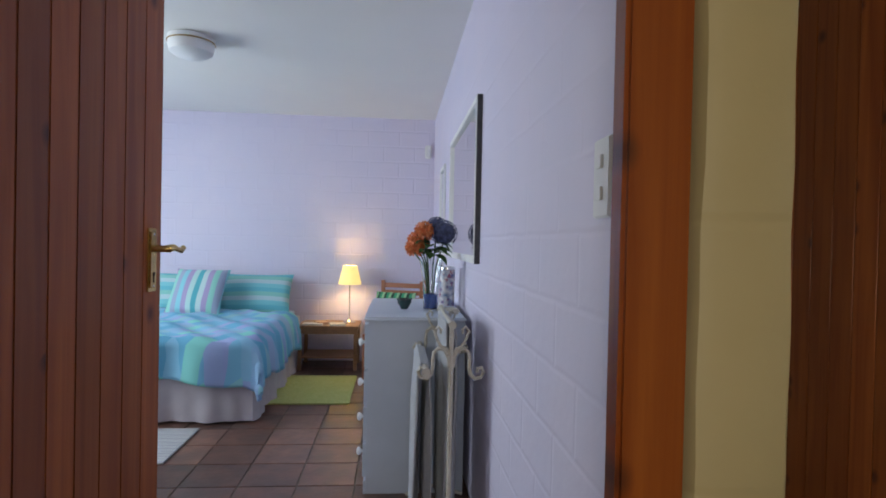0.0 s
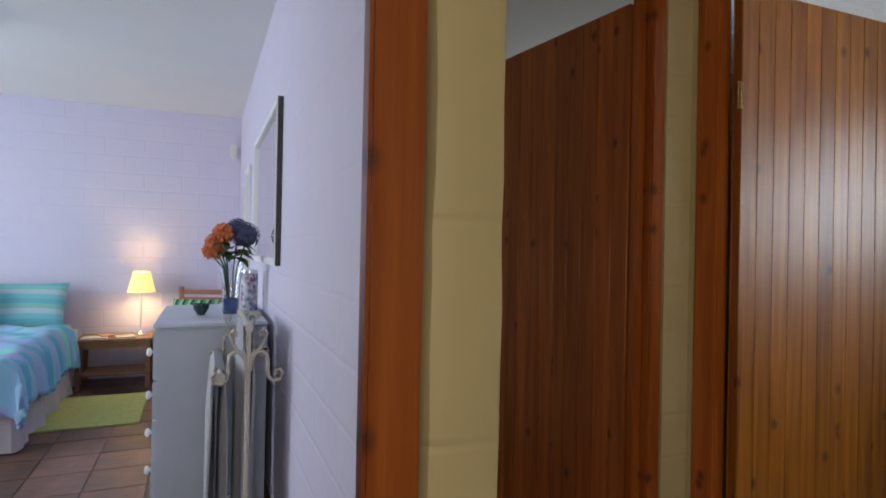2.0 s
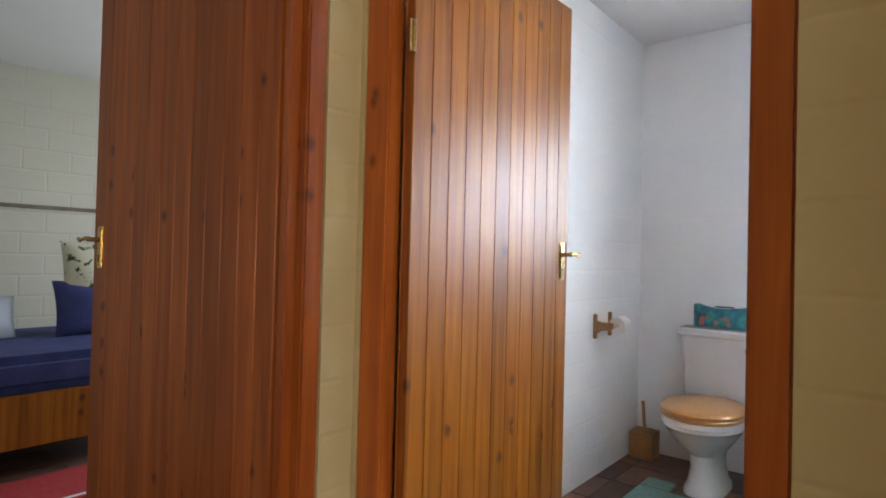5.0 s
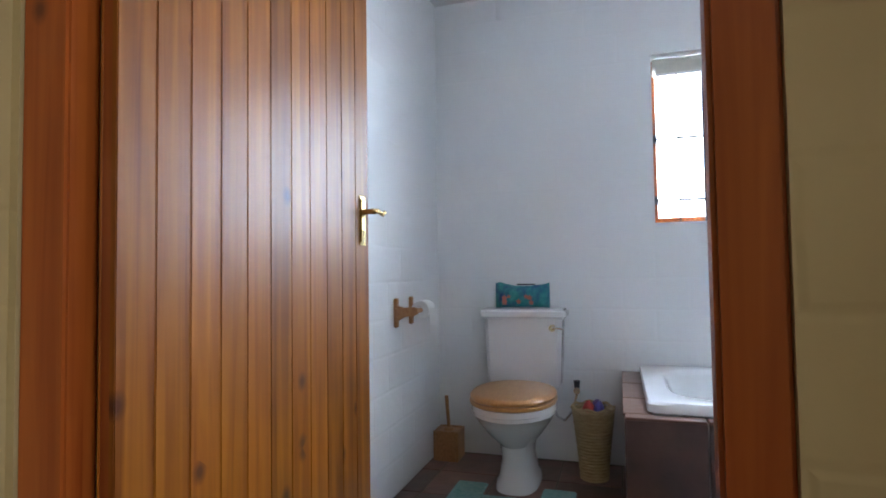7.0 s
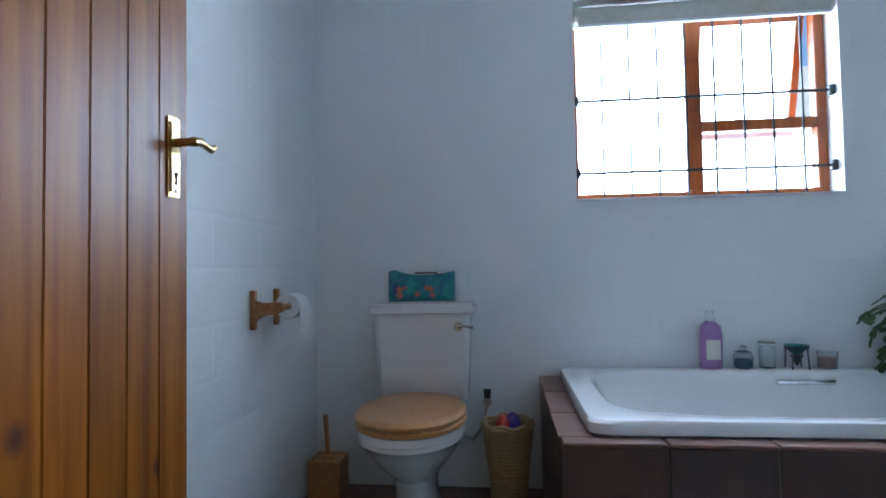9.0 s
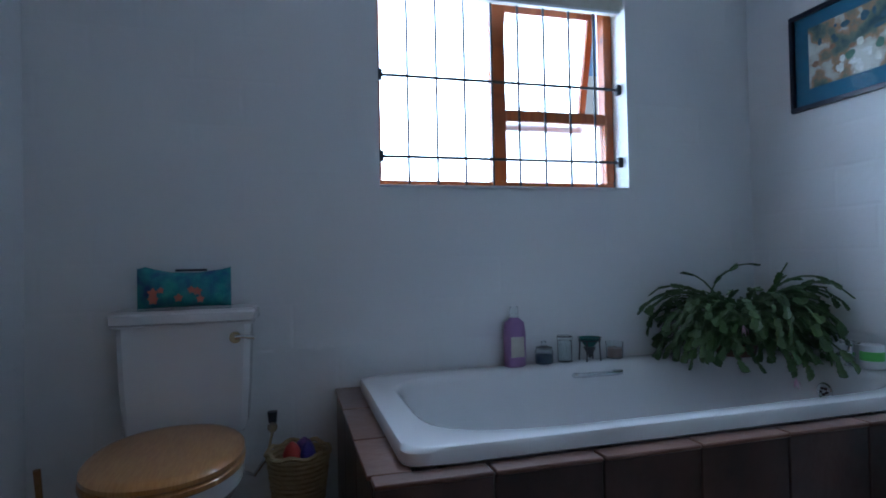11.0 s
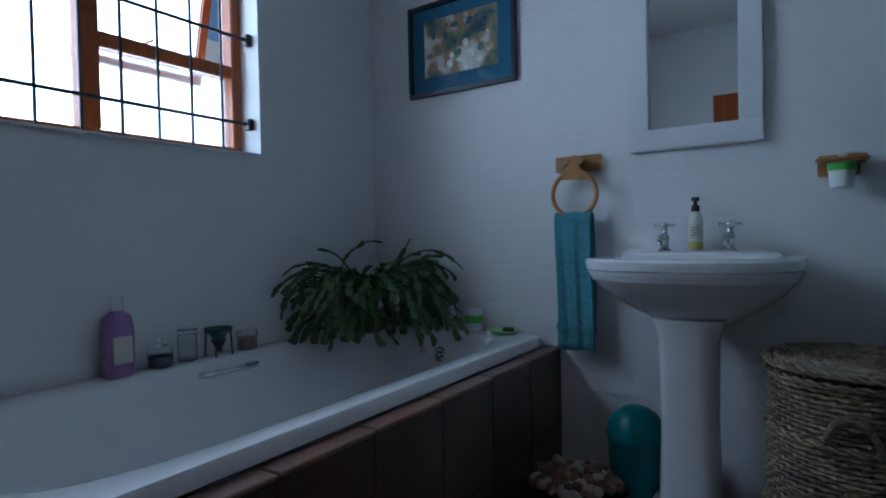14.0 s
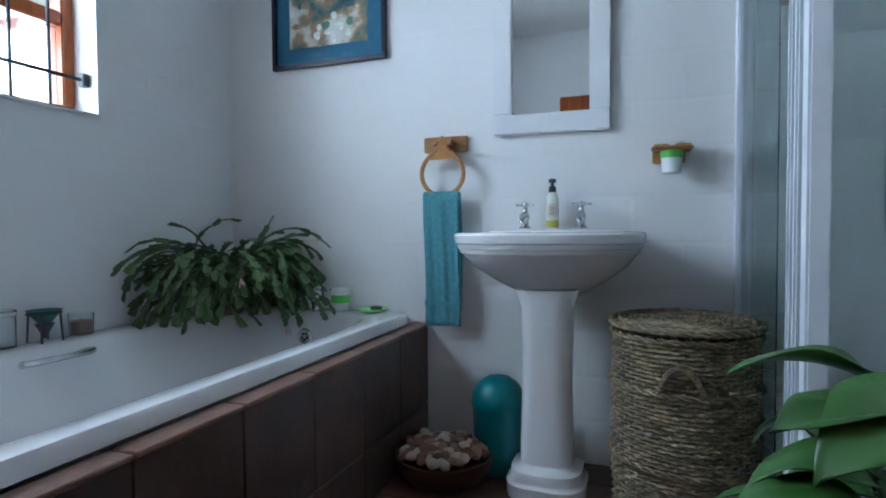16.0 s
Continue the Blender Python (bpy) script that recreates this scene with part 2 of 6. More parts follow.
def box(bm, x0, x1, y0, y1, z0, z1, bevel=0.0, seg=2, m=None):
    r = bmesh.ops.create_cube(bm, size=1)
    vs = r["verts"]
    bmesh.ops.transform(bm, matrix=Matrix.Translation(((x0 + x1) / 2, (y0 + y1) / 2, (z0 + z1) / 2)) @ Matrix.Diagonal((x1 - x0, y1 - y0, z1 - z0, 1)), verts=vs)
    if bevel:
        es = list({e for v in vs for e in v.link_edges})
        r = bmesh.ops.bevel(bm, geom=es, offset=bevel, segments=seg, affect="EDGES", clamp_overlap=True)
        vs = list({v for f in r["faces"] for v in f.verts} | {v for v in vs if v.is_valid})
    if m is not None:
        bmesh.ops.transform(bm, matrix=m, verts=vs)
    return bm


def bx(*a, **k):
    return box(bmesh.new(), *a, **k)


def loft(rings, close=True, cap=True, bm=None):
    """Skin over rings of equal length, each a list of points."""
    bm = bm or bmesh.new()
    vs = [[bm.verts.new(p) for p in r] for r in rings]
    n = len(vs[0])
    for a, b in zip(vs, vs[1:]):
        for i in range(n if close else n - 1):
            j = (i + 1) % n
            try:
                bm.faces.new((a[i], a[j], b[j], b[i]))
            except ValueError:
                pass
    if cap and close:
        bm.faces.new(vs[0])
        bm.faces.new(vs[-1])
    return bm


def ring(cx, cy, z, rx, ry, n=24, power=2.0):
    out = []
    for i in range(n):
        a = 2 * math.pi * i / n
        c, s = math.cos(a), math.sin(a)
        out.append((cx + rx * math.copysign(abs(c) ** (2 / power), c), cy + ry * math.copysign(abs(s) ** (2 / power), s), z))
    return out


def lathe(profile, n=24, bm=None, cx=0, cy=0):
    return loft([ring(cx, cy, z, max(r, 1e-4), max(r, 1e-4), n) for r, z in profile], bm=bm)


def tube(points, r, n=8, bm=None, closed=False):
    """A round bar through points; r: a radius or one for each point."""
    pts = [Vector(p) for p in points]
    rings = []
    up = Vector((0.13, 0.21, 0.97))
    for i, p in enumerate(pts):
        if closed:
            d = pts[(i + 1) % len(pts)] - pts[i - 1]
        else:
            d = pts[min(i + 1, len(pts) - 1)] - pts[max(i - 1, 0)]
        d.normalize()
        a = d.cross(up)
        if a.length < 1e-3:
            a = d.cross(Vector((1, 0, 0)))
        a.normalize()
        b = d.cross(a)
        rr = r[i] if isinstance(r, (list, tuple)) else r
        rings.append([p + rr * (math.cos(2 * math.pi * k / n) * a + math.sin(2 * math.pi * k / n) * b) for k in range(n)])
    if closed:
        rings.append(rings[0])
        out = loft(rings, cap=False, bm=bm)
        bmesh.ops.remove_doubles(out, verts=out.verts, dist=1e-6)
        return out
    return loft(rings, bm=bm)


def arc(cx, cz, r, a0, a1, n=10, y=0.0):
    return [(cx + r * math.cos(radians(a0 + (a1 - a0) * i / n)), y, cz + r * math.sin(radians(a0 + (a1 - a0) * i / n))) for i in range(n + 1)]


# ---- plan ----
XE, YN, YS, XW = 4.043, 1.018, -1.945, 1.71   # bathroom: window wall, north wall, basin wall, door wall
HX, HY = 1.63, 1.012                         # hall: faces of the bathroom door wall and the second bedroom wall
H = 2.60                                     # ceiling
PX0, PX1, PY = 0.170, 0.292, 0.115          # end of the wall between the bedrooms
BX, BY = 0.205, 5.5                         # bedroom: east wall face, bed wall face
DOOR = 2.27                                  # door height
WY0, WY1, WZ0, WZ1 = -1.283, -0.176, 1.258, 2.155   # bathroom window opening
JY0, JY1 = -0.168, 0.992                     # bathroom door opening in its wall


def wall(name, axis, u0, u1, b0, b1, mat, holes=(), z0=0.0, z1=H, label=""):
    """A wall along x or y (axis: the way it runs), from u0 to u1, between the faces b0 and b1, with holes (u, u, z, z)."""
    bm = bmesh.new()
    cuts = sorted({u0, u1, *[v for h in holes for v in h[:2]]})
    for a, b in zip(cuts, cuts[1:]):
        spans, z = [], z0
        for h in sorted((h for h in holes if h[0] <= a and h[1] >= b), key=lambda h: h[2]):
            if h[2] > z:
                spans.append((z, h[2]))
            z = h[3]
        if z < z1:
            spans.append((z, z1))
        for s0, s1 in spans:
            if axis == "x":
                box(bm, a, b, b0, b1, s0, s1)
            else:
                box(bm, b0, b1, a, b, s0, s1)
    return part(name, bm, mat, None, label, smooth=False, kind="structure")


# bathroom
wall("wall_bathroom_east", "y", -2.1, YN + 0.12, XE, XE + 0.24, "white_x", [(WY0, WY1, WZ0, WZ1)])
wall("wall_bathroom_north", "x", XW + 0.0, XE, YN, YN + 0.12, "white_y")
wall("wall_bathroom_south", "x", 0.94, XE, YS - 0.14, YS, "white_y")
wall("wall_bathroom_west", "y", -1.0, JY0, XW - 0.04, XW, "white_x")
wall("wall_bathroom_west_end", "y", JY1, YN, XW - 0.04, XW, "white_x")
wall("lintel_bathroom", "y", JY0, JY1, XW - 0.04, XW, "white_x", z0=DOOR + 0.065)
wall("wall_shower_north", "x", 0.94, XW, -1.06, -1.0, "white_y")
wall("wall_shower_west", "y", YS, -1.0, 0.94, 1.0, "white_x")
# hall
wall("wall_hall_east", "y", -1.06, HY, HX, HX + 0.0395, "cream_x", [(JY0, JY1, 0, DOOR + 0.065)])
wall("wall_hall_north", "x", -2.2, PX0, PY, 0.205, "cream_y", [(-0.895, PX0, 0, DOOR + 0.06)])
wall("wall_alcove_west", "y", PY + 0.041, HY, 0.24, PX1, "cream_x")
bm, rings = None, []
for k in range(65):
    z = H * k / 64
    w = [0.0035 * noise.noise(Vector((c, 0.3, z * 9))) + 0.004 * noise.noise(Vector((c, 7.3, z * 3))) for c in range(4)]
    e = 0.008
    rings.append([(PX0 + w[0], PY + 0.04, z), (PX0 + w[0], PY + 0.022, z), (PX0 + w[0] + 0.007, PY + 0.007 + w[2] * 0.3, z), (PX0 + w[0] + 0.024, PY + w[2] * 0.5, z),
                  (PX1 + w[1] - e, PY + w[3] * 0.5, z), (PX1 + w[1] - e * 0.3, PY + e * 0.3, z), (PX1 + w[1], PY + e, z), (PX1 + w[1], PY + 0.04, z)])
bm = loft(rings)
part("wall_end", bm, "cream_end", None, kind="structure")
wall("wall_alcove_north", "x", PX1, HX, HY, HY + 0.05, "cream_y", [(0.405, 1.503, 0, DOOR + 0.06)])
# The window opening in the south wall is assumed, made for the hall fill.
wall("wall_hall_south", "x", -2.2, 1.75, -3.6, -3.48, "cream_y", [(-1.6, -0.2, 0.9, 2.1)])
wall("wall_hall_west", "y", -3.6, 0.205, -2.32, -2.2, "cream_x")
wall("wall_hall_southeast", "y", -3.6, -1.06, 0.88, 0.94, "cream_x")
# bedroom
wall("wall_bedroom_east", "y", PY + 0.041, BY, BX, 0.239, "lilac_x")
wall("wall_bedroom_north", "x", -3.9, BX, BY, BY + 0.12, "lilac_y")
wall("wall_bedroom_west", "y", 0.206, BY, -4.02, -3.9, "lilac_x", [(1.9, 4.2, 0.85, 2.2)])
wall("wall_bedroom_south", "x", -3.9, PX0, 0.206, 0.255, "lilac_y", [(-0.895, PX0, 0, DOOR + 0.06)])
# second bedroom
wall("wall_second_bedroom_south", "x", 0.3, 1.72, HY + 0.051, HY + 0.11, "grey_y", [(0.405, 1.503, 0, DOOR + 0.06)])
wall("wall_second_bedroom_south_east", "x", 1.72, 3.6, 1.139, 1.199, "grey_y")
wall("wall_second_bedroom_west", "y", HY + 0.11, 4.95, 0.25, 0.3, "grey_x")
wall("wall_second_bedroom_north", "x", 0.25, 3.72, 4.95, 5.07, "grey_y")
wall("wall_second_bedroom_east", "y", 1.15, 4.95, 3.6, 3.72, "grey_x", [(2.4, 3.9, 0.9, 2.1)])

for name, x0, x1, y0, y1 in (("ceiling_bedroom", -4.02, 0.24, 0.205, BY + 0.12), ("ceiling_hall", -2.32, 1.67, -3.6, 0.205),
                             ("ceiling_alcove", 0.24, 1.67, 0.205, HY + 0.05), ("ceiling_bathroom", 1.67, XE + 0.24, -2.1, YN + 0.12),
                             ("ceiling_shower", 0.88, 1.67, -2.1, -1.06), ("ceiling_second_bedroom", 0.24, 3.72, 1.14, 5.07), ("ceiling_second_bedroom_entry", 0.24, 1.67, HY + 0.05, 1.14)):
    z = H + (0.001 if "shower" in name else 0)
    part(name, bx(x0, x1, y0, y1, z, z + 0.1), "ceiling", None, kind="structure")
part("floor", bx(-4.02, XE + 0.24, -3.6, 5.62, -0.1, -0.006), "grout", None, kind="structure")
bm = bmesh.new()
box(bm, -60, 60, -60, 60, -0.4, -0.3)
part("ground", bm, material("dry_ground", (0.25, 0.21, 0.15), 0.9, second=(0.18, 0.19, 0.1), scale=3), None, kind="structure")


def door_frame(name, m, width, jambs=(True, True), height=DOOR, depth=0.075, face=0.065, faces=None, rebate=0.014):
    """Rebated frame round an opening; its hall face looks to -y, the opening runs along x from 0 to width."""
    f = thing(name, m, "stained timber door frame with a rebate for the door", "door frame")
    f["kind"] = "structure"
    for side, on in zip((0, 1), jambs):
        if not on:
            continue
        bm = bmesh.new()
        x0, s = (0, 1) if side == 0 else (width, -1)
        w = faces[side] if faces else face
        xs = sorted((x0, x0 - s * w))
        box(bm, xs[0], xs[1], 0, depth * 0.55, 0, height + face, 0.006)
        xs = sorted((x0 - s * rebate, x0 - s * w))
        box(bm, xs[0], xs[1], depth * 0.55 + 0.0005, depth, 0, height + face, 0.003)
        part("jamb", bm, "frame", f)
    bm = bx(0.0005, width - 0.0005, 0, depth * 0.55, height, height + face, 0.006)
    box(bm, 0.0005, width - 0.0005, depth * 0.55 + 0.0005, depth, height + 0.014, height + face, 0.003)
    part("head", bm, "frame", f)
    return f


def handle(parent, m):
    """A brass lever on a long back plate; its face looks to -y, the lever points to +x."""
    bm = bx(-0.02, 0.02, -0.004, 0, -0.085, 0.085, 0.0015)
    box(bm, -0.015, 0.015, -0.008, -0.0041, -0.075, 0.075, 0.002)
    plate = part("back_plate", bm, "brass", parent, "polished brass back plate with a keyhole", m=m)
    bm = tube([(0, -0.008, 0.03), (0, -0.035, 0.03), (0.004, -0.048, 0.031), (0.022, -0.05, 0.034), (0.043, -0.05, 0.029), (0.062, -0.05, 0.026), (0.074, -0.052, 0.034)],
              [0.01, 0.009, 0.011, 0.009, 0.007, 0.009, 0.007], 10)
    part("lever", bm, "brass", parent, m=m)
    bm = lathe([(0.006, 0), (0.006, 0.0005)], 12)
    bmesh.ops.transform(bm, matrix=pose(0, -0.0082, -0.038, 90), verts=bm.verts)
    box(bm, -0.0025, 0.0025, -0.0088, -0.0082, -0.06, -0.04)
    part("keyhole", bm, "gap", parent, m=m)
    for z in (-0.07, 0.068):
        bm = lathe([(0.0035, 0), (0.003, 0.001), (0.001, 0.0015)], 8)
        bmesh.ops.transform(bm, matrix=pose(0, -0.008, z, 90), verts=bm.verts)
        part("screw", bm, "chrome", parent, m=m)


def board_door(name, m, width, boards, mat, label, lever=1.155, height=DOOR - 0.015, face_lever=-1):
    """Tongue-and-groove leaf from x=0 (hinges) to width; it is 40 mm thick, its seen face at y=0 looks to -y."""
    d = thing(name, m, label, "door")
    d["kind"] = "structure"
    w = width / boards
    meshes = {}
    for i in range(boards):
        bm = bx(0.0005, w - 0.0005, 0, 0.014, 0.012, height, 0.0019, 2)
        part("board", bm, mat, d, m=pose(i * w, 0, 0))
    part("core", bx(0.002, width - 0.002, 0.006, 0.034, 0.014, height - 0.003), "frame", d)
    for i in range(boards):
        bm = bx(0.0012, w - 0.0012, 0.0345, 0.042, 0.012, height, 0.0025, 1)
        part("back_board", bm, mat, d, m=pose(i * w, 0, 0))
    bm = bx(width - 0.0018, width + 0.004, 0.001, 0.041, 0.012, height, 0.0015, 1)
    part("edge_strip", bm, mat, d)
    handle(d, pose(width - 0.045, -0.001, lever) @ Matrix.Scale(0.92, 4))
    handle(d, pose(width - 0.045, 0.043, lever) @ Matrix.Scale(0.92, 4) @ Matrix.Diagonal((1, -1, 1, 1)))
    for z in (0.28, 1.86):
        bm = bx(-0.022, 0.006, -0.004, -0.001, z - 0.05, z + 0.05, 0.001)
        for k in range(5):
            b2 = lathe([(0.006, z - 0.05 + k * 0.02), (0.006, z - 0.0315 + k * 0.02)], 10, bm=bm, cx=-0.006, cy=-0.006)
        part("hinge", bm, "brass", d)
    return d


# door frames and leaves: bedroom, second bedroom, bathroom
door_frame("door_frame", pose(-0.81, PY + 0.004, 0), 0.888, face=0.085)
door_frame("door_frame", pose(0.472, HY + 0.003, 0), 0.962, face=0.067, rebate=-0.036)
door_frame("door_frame", pose(HX + 0.003, 0.885, 0, 0, 0, -90), 0.975, height=DOOR, faces=(0.106, 0.077))
board_door("door_1", pose(-0.874, 0.095, 0, 0, 0, 84), 0.86, 11, "pine_dark", "dark pine tongue-and-groove door, open into the bedroom, with brass lever", 1.225)
board_door("door_2", pose(1.431, HY + 0.086, 0, 0, 0, 98.9), 0.99, 12, "pine_dark", "dark pine board door, open into the second bedroom, with brass lever", 1.205)
board_door("door_3", pose(1.674, 0.824, 0, 0, 0, -2.4), 0.92, 11, "pine_light", "golden varnished pine board door, open into the bathroom, with brass lever", 1.193, height=DOOR - 0.008)

# Added bright backdrop: catches the sun so the bathroom panes read white.
part("garden_wall", bx(6.4, 6.6, -6, 5, -0.3, 2.6), material("backdrop_white", (0.7, 0.68, 0.64), 0.9, second=(0.6, 0.6, 0.55), scale=2), None, kind="structure")
# Unseen slab added over the ceilings; blocks sun and sky from above.
part("roof_overhang", bx(-4.6, 4.8, -4.1, 5.9, H + 0.12, H + 0.25), "ceiling", None, kind="structure")

# Boards added to give the basin mirror its brown reflection; no door known here.
d = thing("mirror_reflection_boards", pose(2.34, YN - 0.016, 0), "reddish-brown boards added on the bathroom wall for the mirror to reflect", "door")
d["kind"] = "structure"
for k in range(7):
    part("board", bx(0.0005, 0.0865, 0, 0.014, 0.012, 2.03, 0.003, 2), "frame", d, m=pose(k * 0.087, 0, 0))

# ---- bathroom ----
LX, LY, LZ = 3.09, 0.005, 0.492


def bath():
    b = thing("bath", pose(0, 0, 0), "white acrylic built-in bath with rounded inside, chrome grips and overflow", "bath")
    x0, x1, y0, y1 = LX + 0.06, XE - 0.02, YS + 0.012, -0.075
    cx, cy = (x0 + x1) / 2, (y0 + y1) / 2
    hx, hy = (x1 - x0) / 2, (y1 - y0) / 2
    n = 72
    rings = []
    for z, sx, sy, p in ((LZ - 0.0, hx - 0.006, hy - 0.006, 26), (LZ + 0.004, hx, hy, 26), (LZ + 0.033, hx, hy, 26), (LZ + 0.042, hx - 0.006, hy - 0.006, 22), (LZ + 0.044, hx - 0.016, hy - 0.016, 18),
                         (LZ + 0.042, hx - 0.062, hy - 0.085, 5.0), (LZ + 0.035, hx - 0.078, hy - 0.10, 4.6), (LZ + 0.015, hx - 0.088, hy - 0.11, 4.4), (LZ - 0.15, hx - 0.115, hy - 0.18, 4.0),
                         (LZ - 0.32, hx - 0.17, hy - 0.29, 3.0), (LZ - 0.36, hx - 0.2, hy - 0.33, 3.0), (LZ - 0.38, hx - 0.26, hy - 0.4, 2.6), (LZ - 0.385, 0.02, 0.03, 2.2)):
        rings.append(ring(cx, cy, z, sx, sy, n, p))
    bm = loft(rings, cap=False)
    part("shell", bm, "ceramic", b)
    for side in (-1, 1):
        xg = cx + side * (hx - 0.092)
        pts = [(xg + 0.0, cy + 0.09, LZ - 0.02), (xg - side * 0.035, cy + 0.1, LZ - 0.012), (xg - side * 0.045, cy + 0.08, LZ - 0.012), (xg - side * 0.045, cy - 0.08, LZ - 0.012), (xg - side * 0.035, cy - 0.1, LZ - 0.012), (xg, cy - 0.09, LZ - 0.02)]
        pts = [(x, y - 0.02, z + 0.018) for x, y, z in pts]
        part("grip", tube(pts, [0.012, 0.01, 0.01, 0.01, 0.01, 0.012], 10), "chrome", b, "chrome bath grip")
    ov = pose(cx - 0.02, y0 + 0.141, LZ - 0.055, -84)
    bm = lathe([(0.033, 0), (0.033, 0.004), (0.028, 0.008), (0.022, 0.006)], 28)
    o = part("overflow", bm, "chrome", b, "round chrome overflow rose", m=ov)
    for k in range(5):
        a = radians(90 + 72 * k)
        bm = lathe([(0.005, 0.0062), (0.005, 0.0085)], 10, cx=0.012 * math.cos(a), cy=0.012 * math.sin(a))
        part("hole", bm, "gap", o)
    return b


bath()


def tap(name, m, label):
    """A cross-head pillar tap, its spout to -y."""
    t = thing(name, m, label, "tap")
    part("body", lathe([(0.022, 0), (0.022, 0.006), (0.014, 0.01), (0.012, 0.03), (0.016, 0.036), (0.016, 0.05), (0.011, 0.056), (0.009, 0.074), (0.011, 0.076)], 16), "chrome", t)
    part("spout", tube([(0, 0, 0.042), (0, -0.03, 0.05), (0, -0.06, 0.046), (0, -0.075, 0.03), (0, -0.077, 0.02)], [0.011, 0.01, 0.009, 0.009, 0.01], 10), "chrome", t)
    bm = lathe([(0.010, 0.0765), (0.012, 0.082), (0.012, 0.09), (0.006, 0.097)], 12)
    for k in range(4):
        a = radians(45 * 0 + 90 * k + 20)
        c, s = math.cos(a), math.sin(a)
        tube([(0.01 * c, 0.01 * s, 0.086), (0.024 * c, 0.024 * s, 0.086), (0.034 * c, 0.034 * s, 0.086)], [0.004, 0.0035, 0.0065], 8, bm=bm)
    part("cross_head", bm, "chrome", t)
    return t


def lathe_thing(name, m, label, category, parts, n=20):
    t = thing(name, m, label, category)
    for nm, prof, mat in parts:
        part(nm, lathe(prof, n), mat, t)
    return t


def toilet():
    t = thing("toilet", pose(XE, 0.501, 0) @ Matrix.Diagonal((1, 0.98, 1.035, 1)), "white close-coupled toilet with varnished wooden seat, lid down", "toilet")
    W, c = 0.44, 0.0
    bm = loft([[(x, y, z) for x, y in ((-0.012, -w / 2), (-d + 0.02, -w / 2), (-d, -w / 2 + 0.02), (-d, w / 2 - 0.02), (-d + 0.02, w / 2), (-0.012, w / 2))]
               for z, w, d in ((0.395, 0.36, 0.165), (0.41, 0.38, 0.175), (0.55, 0.40, 0.182), (0.745, 0.415, 0.186))])
    part("cistern", bm, "ceramic", t)
    bm = bx(-0.205, -0.008, -0.232, 0.232, 0.7455, 0.798, 0.014, 3)
    part("cistern_lid", bm, "ceramic", t)
    bm = tube([(-0.187, -0.16, 0.705), (-0.205, -0.16, 0.705)], 0.019, 16)
    tube([(-0.206, -0.16, 0.705), (-0.208, -0.185, 0.707), (-0.206, -0.222, 0.702)], [0.008, 0.006, 0.008], 8, bm=bm)
    part("flush_lever", bm, "chrome", t, "small chrome flush lever")
    rings = []
    for z, x, rx, ry, p in ((0.0, -0.34, 0.20, 0.105, 2.8), (0.03, -0.34, 0.195, 0.10, 2.8), (0.05, -0.34, 0.18, 0.09, 2.4), (0.13, -0.345, 0.165, 0.078, 2.2), (0.2, -0.36, 0.17, 0.088, 2.0), (0.26, -0.41, 0.21, 0.135, 2.0),
                            (0.32, -0.437, 0.242, 0.178, 2.0), (0.352, -0.45, 0.254, 0.192, 2.0), (0.356, -0.45, 0.261, 0.198, 2.0), (0.372, -0.45, 0.261, 0.198, 2.0), (0.375, -0.45, 0.267, 0.204, 2.0), (0.40, -0.45, 0.264, 0.202, 2.0)):
        rings.append(ring(x, 0, z, rx, ry, 40, p))
    part("bowl", loft(rings), "ceramic", t)
    part("shelf", bx(-0.25, -0.02, -0.12, 0.12, 0.3, 0.3945, 0.02, 3), "ceramic", t)
    sh = lambda z, k: ring(-0.457, 0, z, 0.262 * k, 0.207 * k, 40, 2.15)
    part("seat_ring", loft([sh(0.402, 0.97), sh(0.406, 1.0), sh(0.418, 1.0), sh(0.422, 0.98)]), "seat", t, "varnished wooden seat ring")
    part("seat_lid", loft([sh(0.4235, 0.96), sh(0.427, 0.99), sh(0.438, 0.99), sh(0.446, 0.95), sh(0.449, 0.85), sh(0.45, 0.1)]), "seat", t, "varnished wooden seat lid")
    for y in (-0.07, 0.07):
        part("seat_hinge", tube([(-0.205, y - 0.02, 0.432), (-0.205, y + 0.02, 0.432)], 0.009, 10), "chrome", t)
    return t


toilet()


